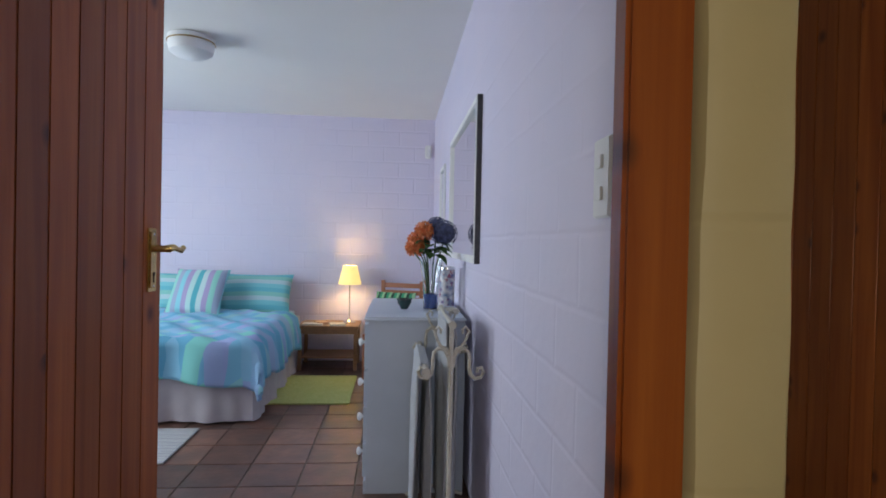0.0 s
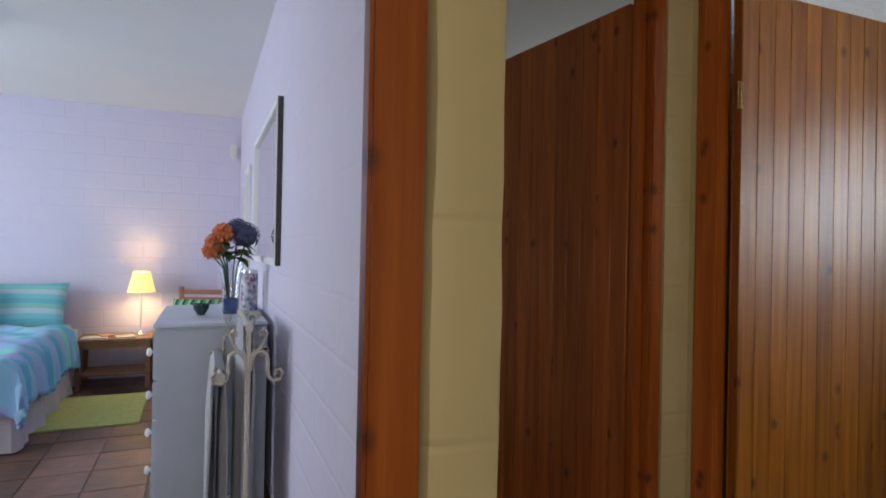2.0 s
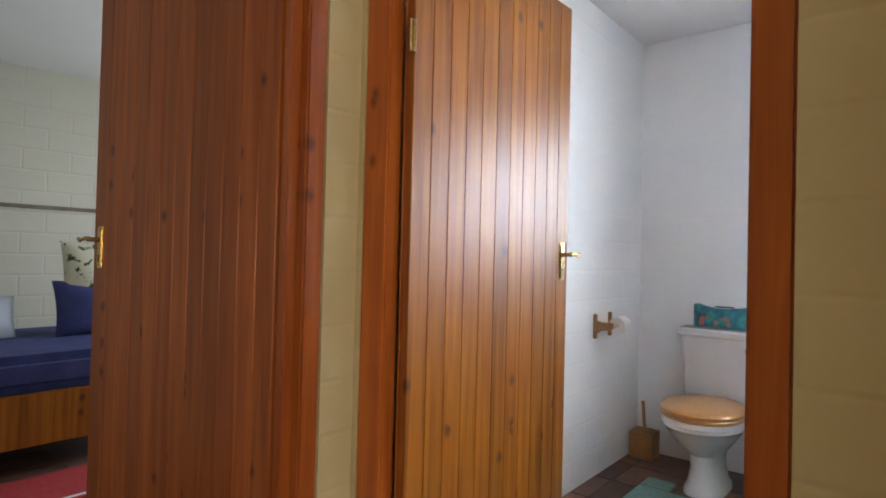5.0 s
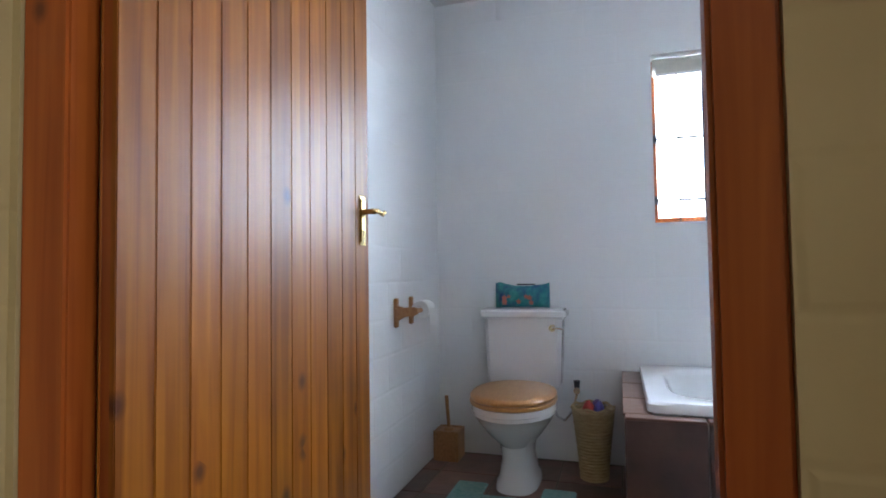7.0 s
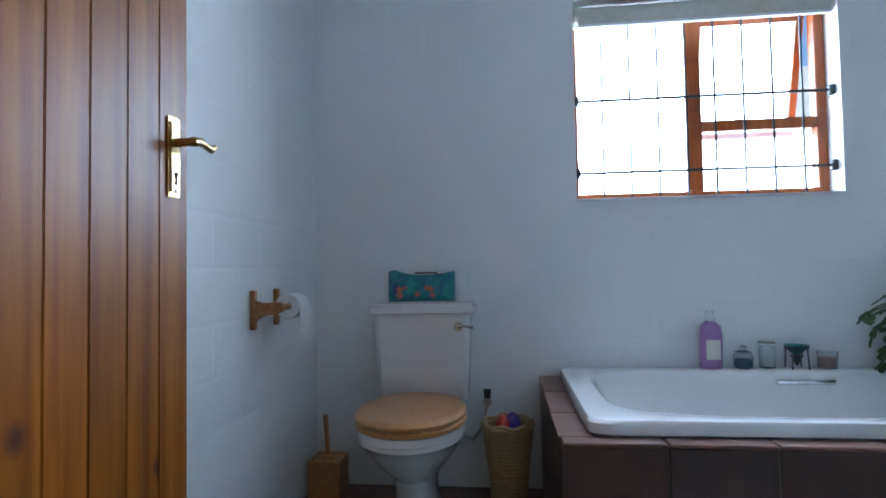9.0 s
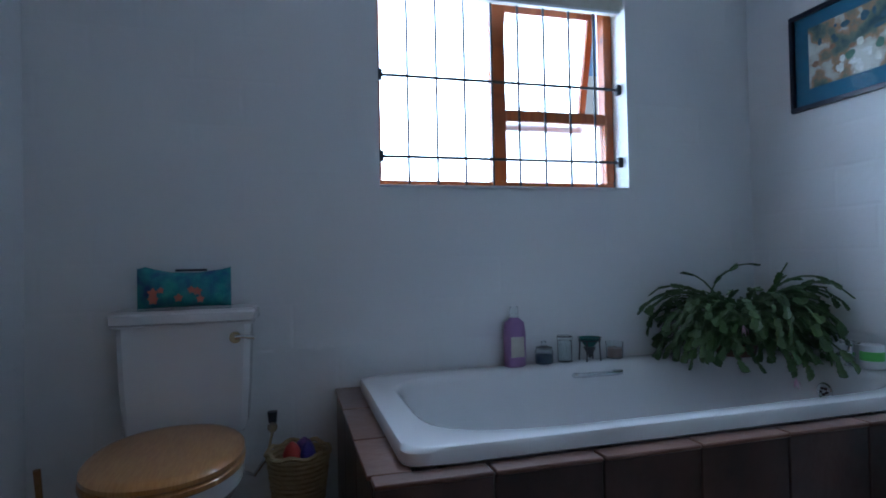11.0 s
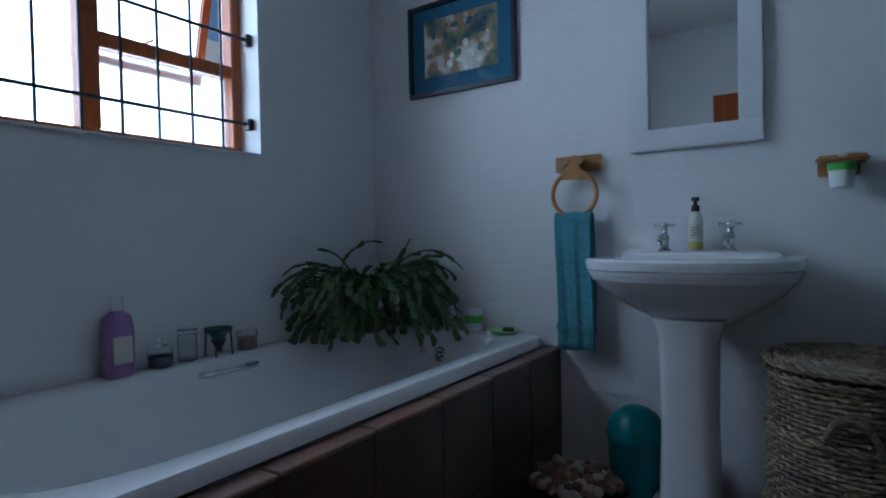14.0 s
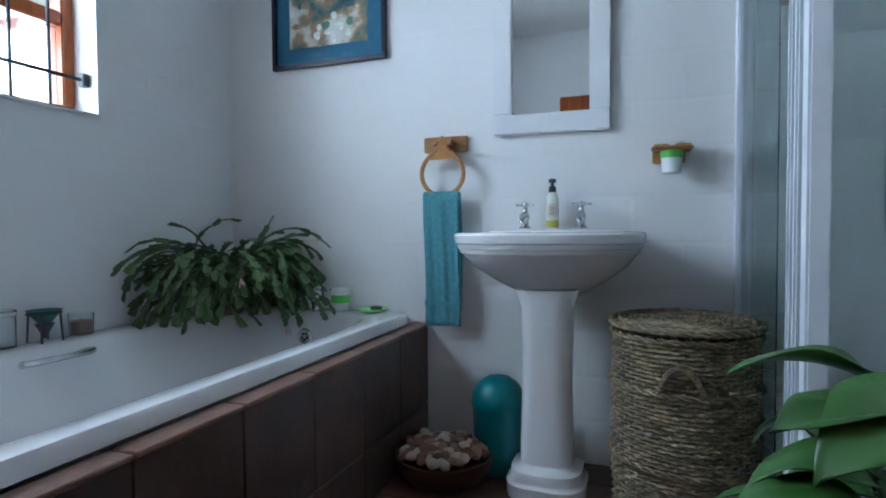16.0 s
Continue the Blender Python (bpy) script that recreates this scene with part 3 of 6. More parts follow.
def basin():
    cx, cy = 2.572, YS
    b = thing("basin", pose(cx, cy, 0) @ Matrix.Diagonal((1, 1, 1.017, 1)), "white ceramic pedestal basin with a stepped rim", "basin")
    rings = []
    for z, hw, dep, p in ((0.625, 0.09, 0.20, 2.2), (0.64, 0.12, 0.25, 2.2), (0.68, 0.185, 0.33, 2.3), (0.73, 0.25, 0.40, 2.4), (0.765, 0.278, 0.435, 2.5), (0.775, 0.283, 0.44, 2.5), (0.776, 0.29, 0.448, 2.5), (0.79, 0.293, 0.452, 2.5),
                          (0.791, 0.297, 0.457, 2.5), (0.805, 0.3, 0.46, 2.5), (0.808, 0.304, 0.466, 2.5), (0.832, 0.307, 0.47, 2.5), (0.84, 0.303, 0.465, 2.5), (0.842, 0.29, 0.45, 2.5),
                          (0.835, 0.24, 0.36, 2.4), (0.80, 0.21, 0.31, 2.2), (0.74, 0.15, 0.22, 2.1), (0.72, 0.02, 0.03, 2.0)):
        r = []
        for x, y, zz in ring(0, 0, z, hw, dep * 0.5, 56, p):
            r.append((x, max(y, 0) * 1.0 + min(y, 0) * 1.0 + dep * 0.5 + (0.012 if z < 0.838 or z == 0.84 or z == 0.842 else 0.02), zz))
        rings.append(r)
    part("bowl", loft(rings, cap=False), "ceramic", b)
    part("back_ledge", bx(-0.24, 0.24, 0.003, 0.13, 0.79, 0.853, 0.012, 3), "ceramic", b)
    rings = [ring(0, 0.25, z, rx, ry, 32, 3.2) for z, rx, ry in ((0.0, 0.128, 0.125), (0.012, 0.13, 0.128), (0.045, 0.13, 0.128), (0.052, 0.122, 0.12), (0.058, 0.12, 0.118), (0.085, 0.115, 0.112), (0.1, 0.09, 0.09), (0.11, 0.086, 0.086),
                                                                       (0.35, 0.08, 0.08), (0.6, 0.085, 0.085), (0.66, 0.105, 0.1))]
    part("pedestal", loft(rings), "ceramic", b)
    part("waste_ring", lathe([(0.02, 0.722), (0.02, 0.726), (0.01, 0.727)], 16, cy=0.24), "chrome", b)
    for x, lab in ((0.108, "chrome cross-head basin tap on the basin back ledge"), (-0.092, "chrome cross-head basin tap, cold side of the basin")):
        tap("tap", pose(cx + x, cy + 0.07, 0.868, 0, 0, 180), lab)
    return b


basin()



def towel_ring():
    t = thing("towel_ring", pose(3.005, YS, 1.20), "light wooden towel ring on a wall plate with two pegs", "towel ring")
    part("wall_plate", bx(-0.088, 0.088, 0.001, 0.02, -0.03, 0.03, 0.003), "oak", t)
    for x in (-0.028, 0.028):
        part("peg", tube([(x, 0.0205, 0.0), (x, 0.07, 0.004)], [0.012, 0.014], 10), "oak", t)
    bm = tube([(0.085 * math.cos(a), 0.055, -0.118 + 0.085 * math.sin(a)) for a in (2 * math.pi * k / 32 for k in range(32))], 0.0085, 10, closed=True)
    tube([(-0.05, 0.055, -0.05), (-0.022, 0.055, -0.03), (-0.014, 0.055, 0.0), (0.0, 0.055, 0.02), (0.014, 0.055, 0.0), (0.022, 0.055, -0.03), (0.05, 0.055, -0.05)], 0.01, 10, bm=bm)
    box(bm, -0.02, 0.02, 0.046, 0.064, -0.04, 0.012, 0.006)
    loft([[(-w, y, z), (w, y, z), (w, y + 0.014, z), (-w, y + 0.014, z)] for w, y, z in ((0.058, 0.048, -0.062), (0.036, 0.048, -0.046), (0.02, 0.048, -0.03), (0.017, 0.048, 0.0), (0.022, 0.048, 0.02))], bm=bm)
    part("ring", bm, "seat", t, "pale bent-wood ring")
    return t


towel_ring()


def cloth(name, m, mat, w, front, back, label, category, gap=0.03, waves=3, amp=0.006, thick=0.006, seed=1, bottom_amp=None, nx=36, nz=40):
    """Cloth folded over a bar along x at z=0: front drop to -y... here to +y, back drop behind."""
    rnd = random.Random(seed)
    ph = [rnd.uniform(0, 6) for _ in range(4)]
    t = thing(name, m, label, category)
    bm = bmesh.new()
    total = front + back
    rows = []
    for j in range(nz + 1):
        s = -back + total * j / nz
        row = []
        for i in range(nx + 1):
            u = i / nx
            f = min(1, abs(s) / 0.25)
            dy = amp * f * (math.sin(waves * 6.28 * u + ph[0] + 1.2 * s) + 0.5 * math.sin(2.3 * waves * 6.28 * u + ph[1] + 3 * s))
            if abs(s) < gap * 1.57:
                a = s / gap
                p = (0, gap * math.sin(a), gap * math.cos(a) - gap)
            else:
                p = (0, math.copysign(gap, s), -abs(s) + gap * 0.57)
            x = (u - 0.5) * w * (1 + 0.03 * math.sin(7 * s + ph[2])) + 0.004 * math.sin(9 * s + ph[3])
            row.append(bm.verts.new((x, p[1] + math.copysign(1, s) * 0.0 + dy, p[2] + 0.003 * math.sin(5 * u + ph[1]) * f)))
        rows.append(row)
    for a, b in zip(rows, rows[1:]):
        for i in range(nx):
            bm.faces.new((a[i], a[i + 1], b[i + 1], b[i]))
    o = part("fabric", bm, mat, t)
    sol = o.modifiers.new("thickness", "SOLIDIFY")
    sol.thickness = thick
    return t


M["teal_towel"] = material("teal_terry", (0.11, 0.36, 0.43), 0.95, second=(0.17, 0.45, 0.52), scale=60, bump=1.0, bump_scale=260)
hand = cloth("hand_towel", pose(3.005, YS + 0.055, 1.015), "teal_towel", 0.14, 0.53, 0.47, "teal terry hand towel hanging over the wooden ring", "towel", gap=0.018, amp=0.004, waves=2, thick=0.008, seed=4)
part("band", bx(-0.066, 0.066, 0.026, 0.03, -0.44, -0.42, 0.001), "teal_towel", hand)

M["picframe"] = material("dark_blue_frame", (0.008, 0.012, 0.03), 0.3, second=(0.015, 0.02, 0.045), scale=30)
M["mount"] = material("blue_mount_card", (0.03, 0.13, 0.22), 0.8, second=(0.035, 0.15, 0.24), scale=40)


def painting_material():
    m = material("watercolour", (0.5, 0.5, 0.46), 0.8)
    nt = m.node_tree
    N, L = nt.nodes, nt.links
    tc = N.new("ShaderNodeTexCoord")
    n = N.new("ShaderNodeTexNoise")
    n.inputs["Scale"].default_value, n.inputs["Detail"].default_value = 9, 5
    L.new(tc.outputs["Object"], n.inputs["Vector"])
    r = N.new("ShaderNodeValToRGB")
    e = r.color_ramp.elements
    e[0].position, e[0].color = 0.35, (0.05, 0.1, 0.12, 1)
    e[1].position, e[1].color = 0.66, (0.72, 0.72, 0.64, 1)
    a = e.new(0.45)
    a.color = (0.18, 0.22, 0.16, 1)
    a = e.new(0.52)
    a.color = (0.42, 0.25, 0.14, 1)
    a = e.new(0.57)
    a.color = (0.55, 0.54, 0.46, 1)
    L.new(n.outputs[0], r.inputs[0])
    L.new(r.outputs[0], N["Principled BSDF"].inputs["Base Color"])
    return m


M["painting"] = painting_material()


def picture():
    x0, x1, z0, z1 = 3.256, 3.80, 1.563, 1.975
    t = thing("picture", pose((x0 + x1) / 2, YS, (z0 + z1) / 2), "framed watercolour street scene, blue mount, dark blue frame", "picture")
    w, h, f = (x1 - x0) / 2, (z1 - z0) / 2, 0.02
    for nm, a in (("frame_rail", (-w, w, 0.001, 0.022, h - f, h)), ("frame_rail", (-w, w, 0.001, 0.022, -h, -h + f)), ("frame_stile", (-w, -w + f, 0.001, 0.022, -h + f, h - f)), ("frame_stile", (w - f, w, 0.001, 0.022, -h + f, h - f))):
        part(nm, bx(*a, 0.003), "picframe", t)
    part("mount", bx(-w + f, w - f, 0.002, 0.008, -h + f, h - f), "mount", t)
    part("painting", bx(-w + 0.085, w - 0.085, 0.0085, 0.0095, -h + 0.085, h - 0.075), "painting", t)
    rnd = random.Random(8)
    rows = ((0.66, 0.66, 0.58), (0.06, 0.12, 0.16), (0.28, 0.16, 0.10), (0.12, 0.22, 0.16), (0.55, 0.52, 0.42), (0.72, 0.72, 0.68))
    mats = [material("paint_wash", c, 0.85, second=tuple(v * 1.3 for v in c), scale=40) for c in rows]
    for k in range(26):
        u, v = rnd.uniform(-0.16, 0.16), rnd.uniform(-0.1, 0.1)
        c = 1 if v > 0.03 else rnd.choice((0, 2, 3, 4))
        c = 5 if v < -0.04 and abs(u) < 0.08 else c
        rx, rz = rnd.uniform(0.008, 0.03), rnd.uniform(0.008, 0.025)
        bm = bmesh.new()
        pts = [(rx * math.cos(a) * rnd.uniform(0.6, 1), 0, rz * math.sin(a) * rnd.uniform(0.6, 1)) for a in (k2 * 0.63 for k2 in range(10))]
        bm.faces.new([bm.verts.new(p) for p in pts])
        part("brush_patch", bm, mats[c], t, smooth=False, m=pose(u, 0.0098 + k * 0.00003, v))
    gl = part("glazing", bx(-w + f, w - f, 0.0115, 0.0125, -h + f, h - f), "pane", t)
    gl.visible_shadow = False
    return t


picture()


def framed_mirror(name, m, w, h, f, mat, label, fd=0.03, fbot=None):
    """Mirror in a flat frame; the frame's outer size is w by h, the face looks to +y."""
    t = thing(name, m, label, "mirror")
    for nm, a in (("frame_rail", (-w / 2, w / 2, 0.001, fd, h / 2 - f, h / 2)), ("frame_rail", (-w / 2, w / 2, 0.001, fd, -h / 2, -h / 2 + f)),
                  ("frame_stile", (-w / 2, -w / 2 + f, 0.001, fd, -h / 2 + f, h / 2 - f)), ("frame_stile", (w / 2 - f, w / 2, 0.001, fd, -h / 2 + f, h / 2 - f))):
        part(nm, bx(*a, 0.004), mat, t)
    part("mirror_glass", bx(-w / 2 + f, w / 2 - f, 0.003, fd * 0.45, -h / 2 + f, h / 2 - f, 0.001), "mirror", t)
    return t


framed_mirror("wall_mirror", pose(2.597, YS, 1.53), 0.425, 0.62, 0.072, "white", "square wall mirror in a wide white painted frame")


def cup_holder():
    t = thing("cup_holder", pose(2.19, YS, 1.12), "wooden wall bracket holding a green and white plastic cup", "cup holder")
    part("wall_plate", bx(-0.05, 0.055, 0.001, 0.016, -0.03, 0.03, 0.003), "oak", t)
    bm = bx(-0.07, 0.06, 0.0165, 0.11, 0.004, 0.024, 0.008, 3)
    part("bracket", bm, "oak", t)
    return t


cup_holder()
c = thing("plastic_cup", pose(2.185, YS + 0.065, 1.05), "green and white plastic cup standing in the wooden bracket", "cup")
part("cup_body", lathe([(0.026, 0.0), (0.03, 0.002), (0.034, 0.05), (0.0345, 0.0502)], 24), material("white_plastic", (0.75, 0.77, 0.78), 0.35), c)
M["green_plastic"] = material("green_plastic", (0.13, 0.5, 0.08), 0.35, second=(0.15, 0.55, 0.1), scale=20)
M["white_plastic"] = bpy.data.materials["white_plastic"]
part("cup_band", lathe([(0.0355, 0.05), (0.037, 0.085), (0.0375, 0.086)], 24), "green_plastic", c)
part("cup_rim", lathe([(0.038, 0.0865), (0.04, 0.1), (0.037, 0.1), (0.035, 0.088)], 24), "white_plastic", c)


def wicker_basket(name, m, r, h, label, rim_extra=0.003):
    t = thing(name, m, label, "laundry basket")
    bm = bmesh.new()
    rows, stakes = 44, 30
    for k in range(rows):
        z = 0.02 + (h - 0.06) * k / rows
        pts, rr = [], r * (0.93 + 0.07 * math.sin(math.pi * (0.15 + 0.7 * k / rows)))
        for i in range(stakes * 4):
            a = 2 * math.pi * i / (stakes * 4)
            q = rr + 0.0052 * math.sin(a * stakes + math.pi * (k % 2)) + 0.002 * math.sin(5 * a + k)
            pts.append((q * math.cos(a), q * math.sin(a), z + 0.002 * math.sin(3 * a + k * 0.7)))
        rings = []
        n = len(pts)
        base = len(bm.verts)
        vs = []
        for i, p in enumerate(pts):
            a = 2 * math.pi * i / n
            vs.append([bm.verts.new((p[0] + 0.0045 * math.cos(b) * math.cos(a), p[1] + 0.0045 * math.cos(b) * math.sin(a), p[2] + 0.0056 * math.sin(b))) for b in (0, 1.57, 3.14, 4.71)])
        for i in range(n):
            for j in range(4):
                bm.faces.new((vs[i][j], vs[(i + 1) % n][j], vs[(i + 1) % n][(j + 1) % 4], vs[i][(j + 1) % 4]))
    part("weave", bm, "wicker", t, "woven grey-brown willow", kind="stuff")
    bm = bmesh.new()
    for s in range(stakes):
        a = 2 * math.pi * (s + 0.5) / stakes
        tube([(r * q * math.cos(a), r * q * math.sin(a), z) for z, q in ((0.01, 0.95), (h * 0.5, 0.99), (h - 0.03, 0.95))], 0.0042, 5, bm=bm)
    part("stake_work", bm, "wicker", t, kind="stuff")
    for z, q in ((0.015, 0.96), (h * 0.32, 1.01), (h * 0.68, 1.01), (h - 0.045, 0.985)):
        for ph in (0, 1):
            pts = [((r * q + 0.006 + 0.005 * math.sin(18 * a + ph * 3.14)) * math.cos(a), (r * q + 0.006 + 0.005 * math.sin(18 * a + ph * 3.14)) * math.sin(a), z + 0.006 * math.cos(18 * a + ph * 3.14)) for a in (2 * math.pi * k / 108 for k in range(108))]
            part("braid", tube(pts, 0.0042, 6, closed=True), "wicker", t)
    lid = part("lid", lathe([(r * 0.98, h - 0.028), (r * 0.98, h - 0.02), (r * 0.9, h - 0.012), (0.02, h - 0.008)], 48), "wicker", t, "round woven lid with a plaited edge")
    for k in range(11):
        q = r * (0.12 + 0.078 * k)
        pts = [(q * math.cos(a), q * math.sin(a), h - 0.008 + 0.0025 * math.sin(28 * a + 3.14 * (k % 2))) for a in (2 * math.pi * j / 84 for j in range(84))]
        part("lid_coil", tube(pts, 0.007, 5, closed=True), "wicker", lid)
    for ph in (0, 2.1, 4.2):
        pts = [((r + rim_extra + 0.008 * math.sin(16 * a + ph)) * math.cos(a), (r + rim_extra + 0.008 * math.sin(16 * a + ph)) * math.sin(a), h - 0.016 + 0.007 * math.cos(16 * a + ph)) for a in (2 * math.pi * k / 112 for k in range(112))]
        part("rim_braid", tube(pts, 0.0055, 6, closed=True), "wicker", lid)
    for a0 in (radians(84), radians(264)):
        pts = []
        for k in range(13):
            u = k / 12
            a = a0 + (u - 0.5) * 0.52
            out = r + 0.008 + 0.03 * math.sin(math.pi * u)
            pts.append((out * math.cos(a), out * math.sin(a), h * 0.70 + 0.075 * math.sin(math.pi * u)))
        bm = tube(pts, 0.008, 8)
        tube([(x, y, z + 0.007 + 0.003 * math.sin(k)) for k, (x, y, z) in enumerate(pts)], 0.0065, 8, bm=bm)
        part("carrying_loop", bm, "wicker", t)
    return t


M["wicker"] = material("willow", (0.13, 0.095, 0.05), 0.5, second=(0.44, 0.36, 0.21), scale=45, stretch=(1, 1, 2.5), stain=(0.1, 0.075, 0.045), stain_scale=14)
wicker_basket("laundry_basket", pose(2.157, -1.665, 0), 0.206, 0.60, "tall round willow laundry basket with lid and two loops")


def window():
    y0, y1, z0, z1, x = WY0, WY1, WZ0, WZ1, XE + 0.137
    t = thing("window_1", pose(x, 0, 0), "brown timber casement window, top sash ajar, clear panes", "window")
    t["kind"] = "structure"
    f, ym = 0.042, -0.7215
    def bar(nm, a, mat="frame", par=t, b=0.004):
        return part(nm, bx(*a, b), mat, par)
    bar("window_frame", (-0.03, 0.03, y0, y1, z1 - f, z1))
    bar("window_frame", (-0.03, 0.03, y0, y1, z0, z0 + f))
    bar("window_frame", (-0.03, 0.03, y0, y0 + f, z0 + f, z1 - f))
    bar("window_frame", (-0.03, 0.03, y1 - f * 0.6, y1, z0 + f, z1 - f))
    bar("mullion", (-0.032, 0.03, ym - 0.03, ym + 0.03, z0 + f, z1 - f))
    zt = z0 + 0.335
    bar("transom", (-0.028, 0.03, y0 + f, ym - 0.03, zt - 0.025, zt + 0.025))
    for a in ((0.0, 0.004, ym + 0.03, y1 - f * 0.6, z0 + f, z1 - f), (0.0, 0.004, y0 + f, ym - 0.03, z0 + f, zt - 0.025)):
        p = part("pane", bx(*a), "frost" if a[5] < 1.8 else "pane", t)
        p.visible_shadow = False
    sash = part("sash", box(box(box(bx(0.0, 0.03, y0 + f + 0.004, ym - 0.034, -0.56, -0.525, 0.003), 0.0, 0.03, y0 + f + 0.004, ym - 0.034, -0.035, 0.0, 0.003), 0.0, 0.03, y0 + f + 0.004, y0 + f + 0.036, -0.5245, -0.0355, 0.003), 0.0, 0.03, ym - 0.066, ym - 0.034, -0.5245, -0.0355, 0.003), "frame", t, "brown timber sash standing open", m=pose(0.03, 0, z1 - f - 0.002, 0, -14, 0))
    p = part("pane", bx(0.012, 0.016, y0 + f + 0.036, ym - 0.066, -0.525, -0.035), "pane", sash)
    p.visible_shadow = False
    part("stay", bx(-0.05, 0.10, ym - 0.20, ym - 0.188, zt + 0.03, zt + 0.036, 0.002), "brass", t)
    part("window_sill", bx(-0.155, -0.032, y0, y1, z0 - 0.0005, z0 + 0.008, 0.003), "white", t)
    g = thing("burglar_bars", pose(XE + 0.05, 0, 0), "black iron burglar bars across the window recess", "burglar bars")
    for z in (1.387, 1.715):
        part("flat_bar", bx(-0.003, 0.003, y0, y1, z - 0.006, z + 0.006, 0.001), "black", g)
        for y in (y0 + 0.012, y1 - 0.012):
            part("fixing", bx(-0.014, 0.014, y - 0.012, y + 0.0119, z - 0.022, z + 0.022, 0.003), "black", g)
    k = 0
    for i in range(9):
        y = -0.305 - i * 0.1218
        if y > y0 + 0.04:
            part("upright_bar", bx(-0.004, 0.004, y - 0.004, y + 0.004, z0 + 0.01, z1 - 0.01), "black", g, m=pose(0.0075, 0, 0))
    return t


window()
b = thing("roller_blind", pose(XE + 0.05, -0.73, 0), "pale cream roller blind rolled up at the window top", "blind")
M["blind"] = material("blind_cloth", (0.55, 0.53, 0.46), 0.8, second=(0.6, 0.58, 0.5), scale=30)
part("blind_roll", tube([(0, -0.545, 2.098), (0, 0.545, 2.098)], 0.045, 24), "blind", b)
part("blind_cloth", bx(-0.047, -0.045, -0.53, 0.53, 2.05, 2.098), "blind", b)
part("bottom_rail", bx(-0.052, -0.040, -0.53, 0.53, 2.036, 2.05, 0.003), "white", b)

# shower
M["alu"] = material("white_enamelled_profile", (0.72, 0.75, 0.8), 0.3, second=(0.66, 0.7, 0.76), scale=10)
sh = thing("shower_enclosure", pose(1.97, 0, 0), "corner shower enclosure, glass panels in white aluminium profiles", "shower enclosure")
yc = -1.13
for nm, a in (("wall_profile", (-0.018, 0.018, YS + 0.001, YS + 0.05, 0.10, 2.05)), ("inner_profile", (-0.045, -0.022, YS + 0.001, YS + 0.04, 0.10, 2.05)), ("corner_profile", (-0.02, 0.02, yc + 0.015, yc + 0.06, 0.10, 2.05)),
              ("sliding_profile", (-0.014, 0.014, yc - 0.075, yc - 0.055, 0.131, 1.999)), ("door_stile", (-0.014, 0.014, yc - 0.13, yc - 0.115, 0.131, 1.999)),
              ("top_rail", (-0.018, 0.018, YS + 0.05, yc + 0.015, 2.0, 2.05)), ("bottom_rail", (-0.018, 0.018, YS + 0.05, yc + 0.015, 0.10, 0.13)), ("front_top_rail", (-0.965, -0.0205, yc + 0.017, yc + 0.055, 2.0, 2.05)), ("front_bottom_rail", (-0.965, -0.0205, yc + 0.017, yc + 0.055, 0.10, 0.13))):
    part(nm, bx(*a, 0.005), "alu", sh)
p = part("side_pane", bx(-0.003, 0.003, YS + 0.05, yc + 0.015, 0.13, 2.0), "shower_glass", sh)
p = part("overlap_pane", bx(-0.035, -0.031, YS + 0.04, YS + 0.40, 0.13, 2.0), "shower_glass", sh)
tray = thing("shower_tray", pose(1.48, -1.52, 0), "white ceramic shower tray on the floor", "shower tray")
part("tray", bx(-0.475, 0.51, -0.42, 0.43, 0.0, 0.099, 0.01), "ceramic", tray)


# ---- small bathroom things ----


def put(name, x, y, z, label, category, group=""):
    return thing(name, pose(x, y, z), label, category, group)


M["purple"] = material("violet_plastic", (0.3, 0.16, 0.36), 0.3, second=(0.34, 0.2, 0.4), scale=10)
M["clear"] = glass("clear_glass", (0.93, 0.97, 0.97), 0.02)
M["bluegrain"] = material("blue_bath_salts", (0.03, 0.06, 0.12), 0.7, second=(0.08, 0.14, 0.2), scale=90)
M["wax"] = material("rose_brown_wax", (0.28, 0.16, 0.13), 0.5, second=(0.34, 0.2, 0.16), scale=20)
M["label"] = material("paper_label", (0.6, 0.58, 0.5), 0.7, second=(0.55, 0.52, 0.45), scale=30)
RZ = 0.537
t = put("shampoo_bottle", 3.975, -0.695, RZ, "tall violet plastic shampoo bottle on the bath rim against the wall", "bottle")
part("bottle_body", loft([ring(0, 0, z, a, b, 20, 2.4) for z, a, b in ((0, 0.026, 0.04), (0.005, 0.03, 0.044), (0.13, 0.031, 0.046), (0.175, 0.028, 0.04), (0.195, 0.015, 0.016))]), "purple", t)
part("cap", lathe([(0.016, 0.1955), (0.018, 0.2), (0.017, 0.235), (0.012, 0.238)], 16), "clear", t, "pale flip cap")
part("front_label", bx(-0.033, -0.0315, -0.028, 0.028, 0.04, 0.12, 0.001), "label", t)
t = put("lidded_jar", 3.975, -0.822, RZ, "small glass jar of dark blue bath salts with a knob lid", "jar")
part("jar_glass", lathe([(0.025, 0), (0.036, 0.006), (0.038, 0.05), (0.03, 0.062), (0.029, 0.062), (0.036, 0.048), (0.034, 0.008)], 24), "clear", t)
part("bath_salts", lathe([(0.022, 0.003), (0.033, 0.009), (0.034, 0.036), (0.01, 0.038)], 20), "bluegrain", t)
part("lid", lathe([(0.033, 0.0625), (0.033, 0.068), (0.012, 0.074), (0.008, 0.08), (0.012, 0.09), (0.004, 0.095)], 20), "clear", t)
t = put("glass_canister", 3.98, -0.918, RZ, "narrow clear glass canister with flat glass lid on bath rim", "jar")
